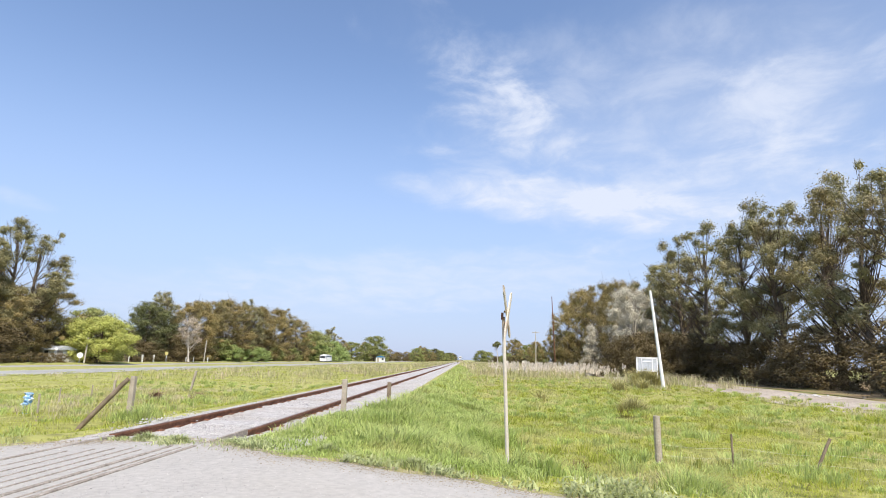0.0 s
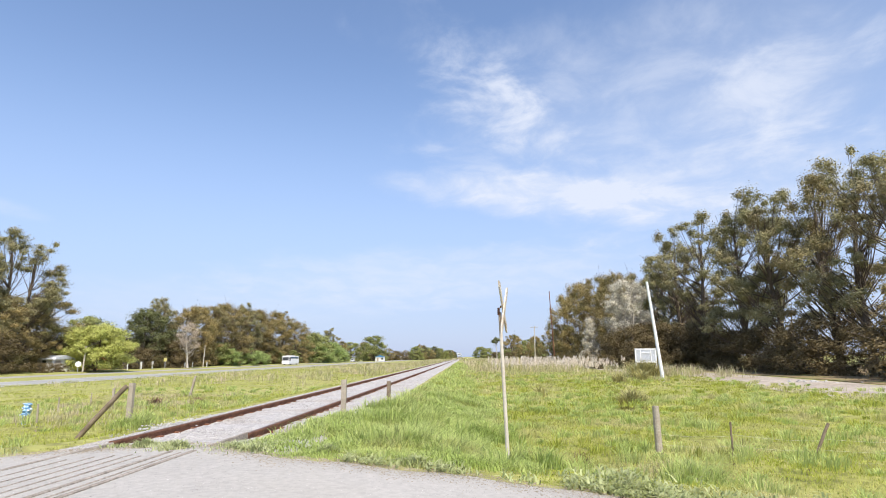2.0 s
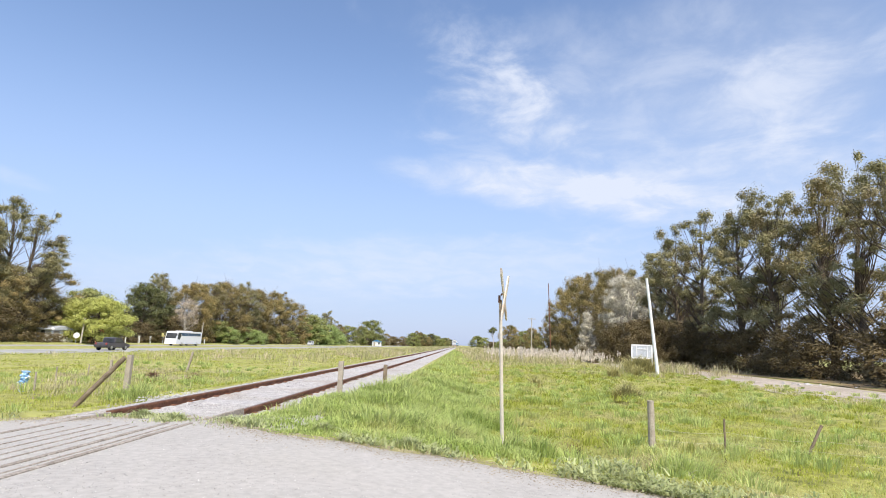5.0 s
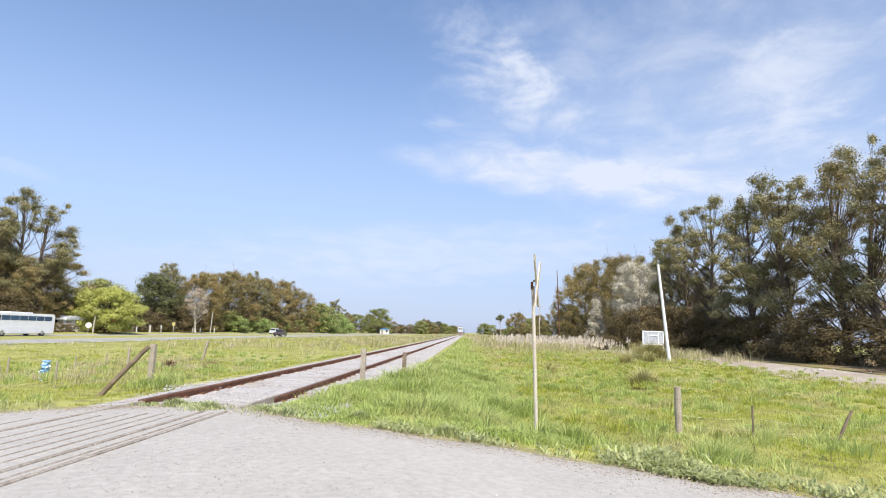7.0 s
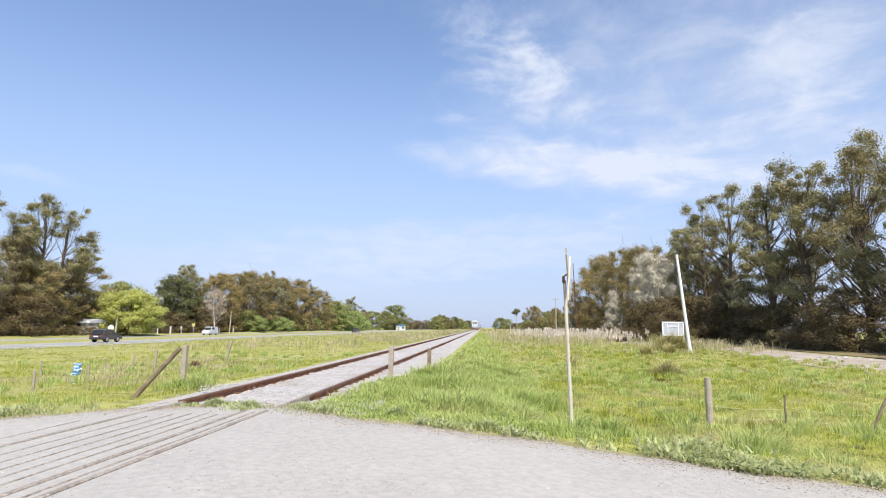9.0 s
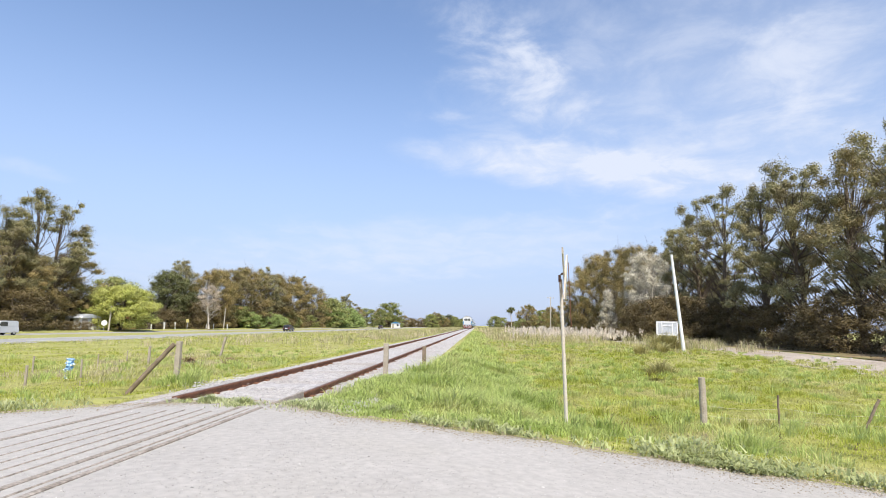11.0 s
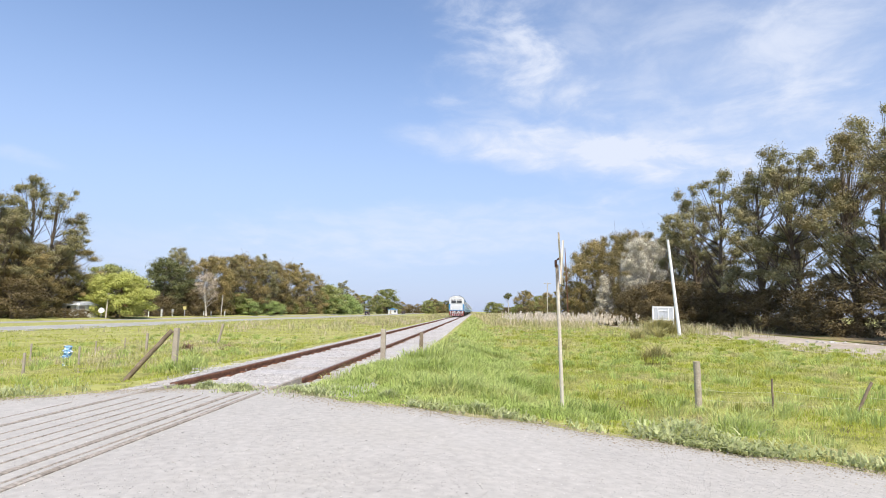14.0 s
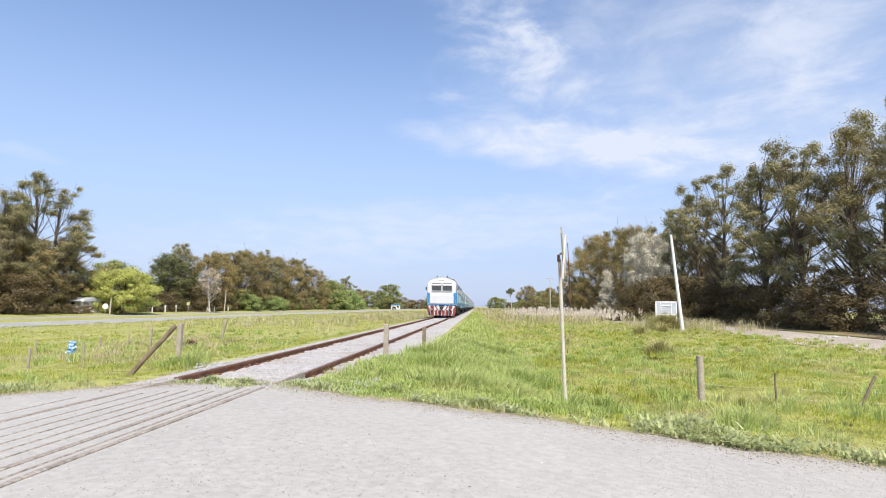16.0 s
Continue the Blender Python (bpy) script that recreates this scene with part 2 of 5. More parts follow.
M = dict(
    ground=material("grassland", (0.31, 0.31, 0.09), (0.36, 0.355, 0.115), 0.35, 0.95, bump=0.9, bump_scale=9, fine=0.35, c=(0.40, 0.36, 0.16), c_scale=0.09, c_lo=0.52, c_hi=0.75, coords="World"),
    blade=material("grass_blade", (0.37, 0.415, 0.072), (0.49, 0.51, 0.112), 0.5, 0.65, fine=0.0, island=0.25, c=(0.60, 0.55, 0.30), c_scale=0.4, c_lo=0.46, c_hi=0.66, coords="World", trans=0.5),
    tall=material("tall_grass_blade", (0.42, 0.515, 0.15), (0.565, 0.635, 0.245), 0.7, 0.6, fine=0.0, island=0.3, c=(0.62, 0.60, 0.28), c_scale=0.8, c_lo=0.52, c_hi=0.75, coords="World", trans=0.5),
    weed=material("weed_leaf", (0.43, 0.475, 0.21), (0.57, 0.60, 0.33), 2.0, 0.5, fine=0.0, island=0.3, coords="World", trans=0.45),
    dry=material("dry_grass_blade", (0.54, 0.45, 0.31), (0.68, 0.59, 0.44), 0.7, 0.8, fine=0.0, island=0.3, c=(0.42, 0.43, 0.17), c_scale=0.3, c_lo=0.40, c_hi=0.60, coords="World", trans=0.4),
    plume=material("pampas_plume", (0.70, 0.62, 0.54), (0.82, 0.75, 0.68), 1.5, 0.9, fine=0.0, island=0.25, coords="World", trans=0.3),
    road=material("gravel_road", (0.410, 0.390, 0.362), (0.435, 0.415, 0.385), 1.4, 0.95, bump=0.12, bump_scale=110, fine=0.10, c=(0.42, 0.398, 0.36), c_scale=0.5, c_lo=0.5, c_hi=0.8, coords="World"),
    stone=material("road_stone", (0.36, 0.35, 0.33), (0.50, 0.49, 0.465), 8, 0.9, island=0.22, coords="World"),
    ballast=material("ballast_bed", (0.38, 0.365, 0.355), (0.52, 0.50, 0.485), 7.0, 0.95, bump=1.0, bump_scale=30, fine=0.4, c=(0.40, 0.36, 0.32), c_scale=0.5, coords="World"),
    dirt=material("dirt_track", (0.38, 0.325, 0.27), (0.47, 0.415, 0.35), 0.4, 0.95, bump=0.6, bump_scale=12, c=(0.34, 0.27, 0.18), c_scale=0.2, c_lo=0.56, c_hi=0.8, coords="World"),
    soil=material("verge_soil", (0.30, 0.25, 0.18), (0.38, 0.33, 0.25), 3.0, 0.95, island=0.2, coords="World"),
    litter=material("leaf_litter", (0.24, 0.17, 0.09), (0.32, 0.24, 0.13), 0.6, 0.95, bump=0.8, bump_scale=10, c=(0.21, 0.22, 0.08), c_scale=0.25, coords="World"),
    asphalt=material("worn_asphalt", (0.32, 0.315, 0.30), (0.39, 0.385, 0.37), 0.3, 0.9, bump=0.3, bump_scale=30, fine=0.12, coords="World"),
    line=material("road_paint", (0.78, 0.77, 0.72), (0.62, 0.60, 0.56), 2.0, 0.7, coords="World"),
    rust=material("rusty_steel", (0.15, 0.068, 0.04), (0.25, 0.118, 0.068), 5, 0.75, 0.2, bump=0.4, bump_scale=60, coords="World"),
    railtop=material("worn_rail_head", (0.13, 0.075, 0.05), (0.20, 0.12, 0.085), 3, 0.5, 0.3, coords="World"),
    dusty=material("dusty_steel", (0.27, 0.235, 0.195), (0.37, 0.33, 0.285), 3, 0.85, 0.1, bump=0.4, bump_scale=50, coords="World"),
    concrete=material("concrete_sleeper", (0.36, 0.34, 0.32), (0.46, 0.43, 0.41), 3, 0.9, bump=0.4, obj=0.15, coords="World"),
    oldwood=material("weathered_wood", (0.33, 0.285, 0.225), (0.42, 0.37, 0.30), 4, 0.9, bump=0.6, bump_scale=24, fine=0.18),
    darkwood=material("tarred_wood", (0.17, 0.13, 0.09), (0.25, 0.195, 0.14), 5, 0.85, bump=0.6, bump_scale=24, fine=0.2),
    whitewood=material("peeling_white_paint", (0.62, 0.57, 0.49), (0.55, 0.50, 0.42), 5, 0.75, fine=0.1, bump=0.4, bump_scale=30, c=(0.42, 0.31, 0.21), c_scale=1.6, c_lo=0.50, c_hi=0.68),
    whitepaint=material("white_paint", (0.82, 0.83, 0.85), (0.77, 0.78, 0.81), 2, 0.5, fine=0.05),
    greypanel=material("grey_panel", (0.42, 0.45, 0.50), (0.50, 0.53, 0.58), 3, 0.5),
    wire=material("fence_wire", (0.62, 0.62, 0.42), (0.52, 0.52, 0.36), 3, 0.6, 0.3),
    bark=material("tree_bark", (0.10, 0.078, 0.055), (0.17, 0.135, 0.10), 1.5, 0.9, bump=0.6, bump_scale=8, coords="World"),
    palebark=material("pale_bark", (0.46, 0.42, 0.36), (0.60, 0.56, 0.49), 1.5, 0.9, coords="World"),
    pale_twig=material("silvery_twig", (0.55, 0.515, 0.42), (0.67, 0.63, 0.52), 1.0, 0.9, island=0.2, coords="World"),
    grey_twig=material("grey_twig", (0.48, 0.44, 0.34), (0.60, 0.55, 0.44), 1.0, 0.9, island=0.2, coords="World"),
    euc_grey=material("grey_green_leaf", (0.28, 0.262, 0.125), (0.36, 0.335, 0.17), 0.35, 0.6, fine=0.0, island=0.14, obj=0.12, c=(0.31, 0.265, 0.15), c_scale=0.2, c_lo=0.5, c_hi=0.7, coords="World", trans=0.25),
    olive=material("olive_shrub_leaf", (0.42, 0.39, 0.17), (0.54, 0.49, 0.23), 3.0, 0.6, fine=0.0, island=0.35, coords="World", trans=0.35),
    russet=material("russet_leaf", (0.22, 0.13, 0.085), (0.29, 0.18, 0.12), 3.0, 0.6, fine=0.0, island=0.3, coords="World", trans=0.2),
    brown_twig=material("brown_twig", (0.42, 0.35, 0.26), (0.54, 0.46, 0.36), 1.0, 0.9, island=0.2, coords="World"),
    twig=material("bare_twig", (0.60, 0.56, 0.45), (0.74, 0.70, 0.58), 1.0, 0.9, island=0.25, coords="World"),
    euc=material("eucalyptus_leaf", (0.29, 0.25, 0.12), (0.37, 0.32, 0.155), 0.35, 0.6, fine=0.0, island=0.14, obj=0.12, c=(0.31, 0.235, 0.125), c_scale=0.22, c_lo=0.5, c_hi=0.68, coords="World", trans=0.25),
    euc_red=material("reddish_leaf", (0.30, 0.235, 0.098), (0.38, 0.30, 0.128), 0.35, 0.55, fine=0.0, island=0.2, obj=0.12, c=(0.20, 0.19, 0.07), c_scale=0.25, coords="World", trans=0.25),
    pine=material("dark_needle", (0.12, 0.135, 0.05), (0.17, 0.175, 0.07), 0.5, 0.6, fine=0.0, island=0.3, coords="World", trans=0.1),
    willow=material("bright_leaf", (0.47, 0.50, 0.13), (0.57, 0.58, 0.19), 0.5, 0.55, fine=0.0, island=0.2, coords="World", trans=0.3),
    fresh=material("fresh_green_leaf", (0.31, 0.40, 0.13), (0.40, 0.48, 0.18), 0.5, 0.55, fine=0.0, island=0.2, coords="World", trans=0.3),
    green=material("green_leaf", (0.24, 0.27, 0.085), (0.33, 0.34, 0.125), 0.5, 0.55, fine=0.0, island=0.25, obj=0.1, coords="World", trans=0.2),
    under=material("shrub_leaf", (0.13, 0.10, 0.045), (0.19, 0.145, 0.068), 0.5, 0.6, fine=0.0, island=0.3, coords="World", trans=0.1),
    train_white=material("train_white_paint", (0.60, 0.62, 0.64), (0.56, 0.58, 0.60), 1.0, 0.35, fine=0.06),
    train_blue=material("train_blue_paint", (0.05, 0.20, 0.42), (0.06, 0.24, 0.48), 1.0, 0.35, fine=0.06),
    train_light=material("train_pale_blue_paint", (0.32, 0.50, 0.60), (0.38, 0.55, 0.64), 1.0, 0.35, fine=0.06),
    red=material("red_paint", (0.27, 0.060, 0.050), (0.20, 0.055, 0.045), 2.0, 0.45, fine=0.1),
    black=material("black_underframe", (0.03, 0.03, 0.03), (0.06, 0.055, 0.05), 3, 0.7, fine=0.2),
    glass=material("dark_glass", (0.05, 0.055, 0.06), (0.07, 0.075, 0.08), 1, 0.08, spec=0.6, fine=0.0),
    blueglass=material("tinted_glass", (0.05, 0.09, 0.16), (0.07, 0.12, 0.20), 1, 0.08, spec=0.6, fine=0.0),
    chrome=material("bright_metal", (0.6, 0.6, 0.6), (0.5, 0.5, 0.5), 2, 0.3, 0.9, fine=0.05),
    lamp=material("lamp_lens", (0.85, 0.85, 0.80), (0.8, 0.8, 0.75), 2, 0.15, fine=0.0),
    tyre=material("tyre_rubber", (0.025, 0.025, 0.025), (0.04, 0.04, 0.04), 4, 0.85),
    car_dark=material("dark_car_paint", (0.075, 0.07, 0.08), (0.09, 0.082, 0.094), 1, 0.25, spec=0.5, fine=0.03),
    bluewhite=material("blue_white_plastic", (0.16, 0.34, 0.60), (0.26, 0.46, 0.70), 3.0, 0.4, c=(0.80, 0.84, 0.88), c_scale=9.0, c_lo=0.55, c_hi=0.60, fine=0.1),
    wall_white=material("whitewashed_wall", (0.72, 0.72, 0.70), (0.62, 0.62, 0.60), 0.8, 0.85, fine=0.1),
    orange_wall=material("orange_plaster", (0.62, 0.33, 0.19), (0.54, 0.28, 0.16), 0.8, 0.85, fine=0.1),
    roof_red=material("clay_roof", (0.42, 0.16, 0.08), (0.50, 0.22, 0.12), 1.0, 0.85),
    yellow=material("yellow_sign", (0.62, 0.56, 0.22), (0.56, 0.50, 0.20), 2, 0.5),
)


# ---- mesh helpers ----
def part(name, bm, mat, parent=None, label="", smooth=False):
    """Links a bmesh as one mesh object under a thing or part."""
    me = bpy.data.meshes.new(name)
    bm.to_mesh(me)
    bm.free()
    me.materials.append(mat)
    if smooth:
        me.polygons.foreach_set("use_smooth", [True] * len(me.polygons))
    ob = new(name, me)
    if parent is not None:
        ob.parent = parent
    if label:
        ob["label"] = label
    return ob


def empty(name, m=None):
    ob = new(name)
    if m is not None:
        ob.matrix_basis = m
    return ob


def box(sx, sy, sz, at=(0, 0, 0), bevel=0.0, bm=None, taper=None):
    """A bevelled block with its centre at a point; taper: the top's size over the bottom's."""
    bm = bm or bmesh.new()
    g = bmesh.ops.create_cube(bm, size=1.0)
    for v in g["verts"]:
        k = taper if (taper and v.co.z > 0) else 1.0
        v.co = Vector((v.co.x * sx * k, v.co.y * sy * k, v.co.z * sz))
    if bevel:
        es = {e for v in g["verts"] for e in v.link_edges}
        r = bmesh.ops.bevel(bm, geom=list(es), offset=bevel, segments=2, affect="EDGES", profile=0.6)
        vs = {v for f in r["faces"] for v in f.verts} | {v for v in g["verts"] if v.is_valid}
    else:
        vs = set(g["verts"])
    for v in vs:
        v.co += Vector(at)
    return bm


def rod(a, b, r0, r1=None, seg=8, bm=None, wobble=0.0, rings=1):
    """A tapered round bar from a to b."""
    bm = bm or bmesh.new()
    a, b = Vector(a), Vector(b)
    r1 = r0 if r1 is None else r1
    d = (b - a).normalized()
    s = d.orthogonal().normalized()
    t = d.cross(s)
    last = None
    for k in range(rings + 1):
        f = k / rings
        c = a.lerp(b, f) + (s * random.uniform(-1, 1) + t * random.uniform(-1, 1)) * wobble
        r = r0 + (r1 - r0) * f
        ring = [bm.verts.new(c + (s * math.cos(i * math.tau / seg) + t * math.sin(i * math.tau / seg)) * r) for i in range(seg)]
        if last:
            for i in range(seg):
                bm.faces.new((last[i], last[(i + 1) % seg], ring[(i + 1) % seg], ring[i]))
        else:
            bm.faces.new(ring[::-1])
        last = ring
    bm.faces.new(last)
    return bm


def prism(outline, length, axis="y", start=0.0, bm=None):
    """Extrudes an outline of (u, z) pairs along y (u is x) or along x (u is y)."""
    bm = bm or bmesh.new()
    def place(u, z, l):
        return (u, l, z) if axis == "y" else (l, u, z)
    a = [bm.verts.new(place(u, z, start)) for u, z in outline]
    b = [bm.verts.new(place(u, z, start + length)) for u, z in outline]
    n = len(outline)
    for i in range(n):
        bm.faces.new((a[i], a[(i + 1) % n], b[(i + 1) % n], b[i]))
    bm.faces.new(a[::-1]), bm.faces.new(b)
    bmesh.ops.recalc_face_normals(bm, faces=bm.faces)
    return bm


def disc_wheel(x, y, z, r, w, bm=None, seg=20):
    return rod((x - w / 2, y, z), (x + w / 2, y, z), r, r, seg, bm)


def mesh_from_arrays(name, verts, tris, mat, smooth=False):
    me = bpy.data.meshes.new(name)
    verts, tris = np.asarray(verts, np.float32), np.asarray(tris, np.int32)
    me.vertices.add(len(verts))
    me.vertices.foreach_set("co", verts.ravel())
    me.loops.add(tris.size)
    me.loops.foreach_set("vertex_index", tris.ravel())
    me.polygons.add(len(tris))
    me.polygons.foreach_set("loop_start", np.arange(0, tris.size, 3, dtype=np.int32))
    me.update(calc_edges=True)
    if smooth:
        me.polygons.foreach_set("use_smooth", np.ones(len(tris), bool))
    me.materials.append(mat)
    return me


def stuff(name, verts, tris, mat, label, category):
    ob = new(name, mesh_from_arrays(name, verts, tris, mat))
    return tagged(ob, label, category, kind="stuff")


# ---- the ground's form ----
LATTICE = np.random.RandomState(17).uniform(0, 1, (64, 64))


def clump_noise(x, y, s):
    """Smooth random patches, about 1 / s metres across."""
    out = 0
    for f, w in ((1.0, 0.6), (2.3, 0.4)):
        u, v = x * s * f + 31.7, y * s * f + 17.3
        i, j = np.floor(u).astype(int), np.floor(v).astype(int)
        a, b = u - i, v - j
        a, b = a * a * (3 - 2 * a), b * b * (3 - 2 * b)
        L = lambda p, q: LATTICE[p % 64, q % 64]
        out = out + w * ((L(i, j) * (1 - a) + L(i + 1, j) * a) * (1 - b) + (L(i, j + 1) * (1 - a) + L(i + 1, j + 1) * a) * b)
    return out


def step(lo, hi, v):
    f = np.clip((v - lo) / (hi - lo), 0, 1)
    return f * f * (3 - 2 * f)


def road_height(x):
    """Crowned over the line, a little lower on its far side."""
    return -1.0 * step(1.4, 15.0, np.abs(x)) - 0.048 * (1 - step(-1.1, 0.7, x))


def road_edge(x):
    """The far edge of the gravel road."""
    x = np.asarray(x, float)
    base = np.interp(x, (-40, -8, -5, -3.4, -2.3, -1.8, -1.3, -0.85, -0.3, 0.9, 1.25, 1.8, 3.05, 4.5, 6.0, 8.0, 40), (4.6, 5.0, 6.0, 6.85, 7.6, 8.05, 8.5, 8.85, 8.95, 8.85, 8.45, 8.1, 7.72, 7.3, 7.13, 7.05, -3.4))
    return base + 0.07 * np.sin(1.7 * x) + 0.05 * np.sin(4.3 * x + 1) + 0.035 * np.sin(11 * x)


def ground_height(x, y):
    x, y = np.asarray(x, float), np.asarray(y, float)
    bank = np.where(x > 0, -0.10 - 0.97 * step(1.9, 7.0, x), -0.16 - 0.84 * step(1.7, 6.2, -x))
    bank = bank - 0.22 * (1 - step(1.6, 2.4, np.abs(x)))
    lumps = 0.16 * (clump_noise(x, y, 0.45) - 0.75) + 0.10 * (clump_noise(x, y, 1.1) - 0.6)
    bank = bank + lumps * step(2.6, 6.0, np.abs(x)) * (1 - step(60, 120, np.abs(y))) * (1 - step(20, 26, np.abs(x)))
    bank = bank - 0.32 * step(49.5, 53.5, -x) * (1 - step(62.2, 63.4, -x))
    off = np.where(y > 4, y - road_edge(np.clip(x, -40, 40)), -4.0 - y)     # how far outside the road
    off = off * (1 + 9 * (1 - step(1.9, 2.8, np.abs(x))))
    k = step(0.8, 5.0, off)
    return road_height(x) * (1 - k) + bank * k - 0.012 * step(-0.1, 0.1, off) + 0.02


def bed_ramp(x, y):
    """How far the ballast rises to meet the road at the crossing."""
    return (road_height(x) + 0.09) * (1 - step(8.9, 10.8, y)) * (1 - step(1.5, 2.2, np.abs(x)))


def bed_height(x, y):
    """The ground, or the ballast where that lies higher."""
    bed = np.interp(x, (-3.0, -2.15, -1.5, 0, 1.3, 2.0, 2.9, 3.3), (-0.8, -0.24, -0.16, -0.12, -0.10, -0.10, -0.55, -0.8)) + bed_ramp(x, y)
    return np.where(np.asarray(y) > 8.5, np.maximum(ground_height(x, y), bed), ground_height(x, y))


def grid_sheet(name, xs, ys, height, mat, lift=0.0, mask=None):
    xs, ys = np.asarray(xs), np.asarray(ys)
    X, Y = np.meshgrid(xs, ys)
    Zv = height(X, Y) + lift
    verts = np.stack([X, Y, Zv], -1).reshape(-1, 3)
    nx = len(xs)
    i, j = np.meshgrid(np.arange(nx - 1), np.arange(len(ys) - 1))
    a = (j * nx + i).ravel()
    tris = np.concatenate([np.stack([a, a + 1, a + nx + 1], 1), np.stack([a, a + nx + 1, a + nx], 1)])
    return new(name, mesh_from_arrays(name, verts, tris, mat, True))


def spread(*stops):
    """Coordinates from (from, to, step) stretches."""
    out = []
    for lo, hi, s in stops:
        out += list(np.arange(lo, hi, s))
    return out + [stops[-1][1]]


# ---- setting ----
def build_setting():
    xs = spread((-3500, -700, 400), (-700, -100, 60), (-100, -68, 8), (-68, -44, 1.0), (-44, -20, 8), (-20, 22, 0.35), (22, 60, 4), (60, 700, 60), (700, 3500, 400))
    ys = spread((-600, -20, 60), (-20, 4, 2), (4, 34, 0.35), (34, 120, 2), (120, 600, 40), (600, 4200, 400))
    tagged(grid_sheet("ground", xs, ys, ground_height, M["ground"], -0.02), "uneven bright green pasture with yellowing patches", "ground", kind="structure")
    # gravel road over the crossing
    us, vs = spread((-60, -16, 4), (-16, -3, 0.4), (-3, 3, 0.12), (3, 16, 0.4), (16, 60, 4)), np.linspace(0, 1, 26)
    U, V = np.meshgrid(us, vs)
    Y = -4.0 + (road_edge(np.clip(U, -40, 40)) + 4.0) * V
    Z = road_height(U) + 0.02 + 0.003 * np.sin(1.3 * U + Y) * np.sin(0.8 * Y) - 0.02 * (V > 0.98)
    n = len(us)
    i, j = np.meshgrid(np.arange(n - 1), np.arange(len(vs) - 1))
    a = (j * n + i).ravel()
    ob = new("road", mesh_from_arrays("road", np.stack([U, Y, Z], -1).reshape(-1, 3), np.concatenate([np.stack([a, a + 1, a + n + 1], 1), np.stack([a, a + n + 1, a + n], 1)]), M["road"], True))
    tagged(ob, "pale dusty gravel road crossing the railway", "road", kind="structure")
    # ballast bed
    prof = [(-3.0, -0.8), (-2.15, -0.24), (-1.5, -0.15), (-0.95, -0.115), (-0.6, -0.105), (0, -0.10), (0.6, -0.105), (0.95, -0.11), (1.3, -0.10), (2.0, -0.10), (2.9, -0.55), (3.3, -0.8)]
    py = np.array(spread((8.5, 40, 0.5), (40, 200, 6), (200, 1600, 80)))
    P, Yb = np.meshgrid(np.arange(len(prof)), py)
    pr = np.array(prof)
    rnd = np.random.RandomState(3)
    Zb = pr[P, 1] + rnd.uniform(-0.02, 0.02, P.shape) + bed_ramp(pr[P, 0], Yb)
    Xb = pr[P, 0] + rnd.uniform(-0.06, 0.06, P.shape) * (np.abs(pr[P, 0]) > 1.2)
    n = len(prof)
    i, j = np.meshgrid(np.arange(n - 1), np.arange(len(py) - 1))
    a = (j * n + i).ravel()
    ob = new("ballast", mesh_from_arrays("ballast", np.stack([Xb, Yb, Zb], -1).reshape(-1, 3), np.concatenate([np.stack([a, a + 1, a + n + 1], 1), np.stack([a, a + n + 1, a + n], 1)]), M["ballast"]))
    tagged(ob, "raised bed of pale grey crushed stone under the track", "ballast", kind="structure")
    # the two carriageways of the highway
    for name, x0, x1, z in (("carriageway_near", -41.0, -33.0, -0.985), ("carriageway_far", -62.0, -54.0, -1.285)):
        hy = spread((-300, 0, 50), (0, 300, 10), (300, 3000, 100))
        ob = grid_sheet(name, np.linspace(x0, x1, 5), hy, lambda X, Y: 0 * X + z, M["asphalt"])
        tagged(ob, "worn grey asphalt carriageway of a highway", "road", kind="structure")
        for x in (x0 + 0.35, x1 - 0.35):
            tagged(grid_sheet("road_edge_line", (x - 0.08, x + 0.08), hy, lambda X, Y: 0 * X + z + 0.007, M["line"]), "white painted highway edge line", "road marking", kind="structure")
    # dirt track along the wood
    ty = np.array(spread((-20, 140, 4), (140, 260, 20)))
    wob = 0.5 * np.sin(ty * 0.11)
    for name, off, wid, mat, lift, label in (("dirt_road", 25.4, 11.2, M["dirt"], 0.055, "pale dry dirt track with worn edges"), ("wood_floor", 36.8, 47.0, M["litter"], 0.10, "brown leaf litter under the wood")):
        cols = np.linspace(0, 1, 9)
        V, Yt = np.meshgrid(cols, ty)
        Xt = off + wob[:, None] + 0.035 * np.maximum(Yt - 30, 0) * (1 - 0.5 * V) + wid * V + 0.3 * np.sin(0.6 * Yt + 9 * V)
        Zt = 0 * Xt - 1.05 + lift + 0.02 * np.sin(0.5 * Yt) - 0.08 * ((V < 0.01) | (V > 0.99))
        n = len(cols)
        i, j = np.meshgrid(np.arange(n - 1), np.arange(len(ty) - 1))
        a = (j * n + i).ravel()
        ob = new(name, mesh_from_arrays(name, np.stack([Xt, Yt, Zt], -1).reshape(-1, 3), np.concatenate([np.stack([a, a + 1, a + n + 1], 1), np.stack([a, a + n + 1, a + n], 1)]), mat, True))
        tagged(ob, label, "road" if "road" in name else "ground", kind="structure")


build_setting()


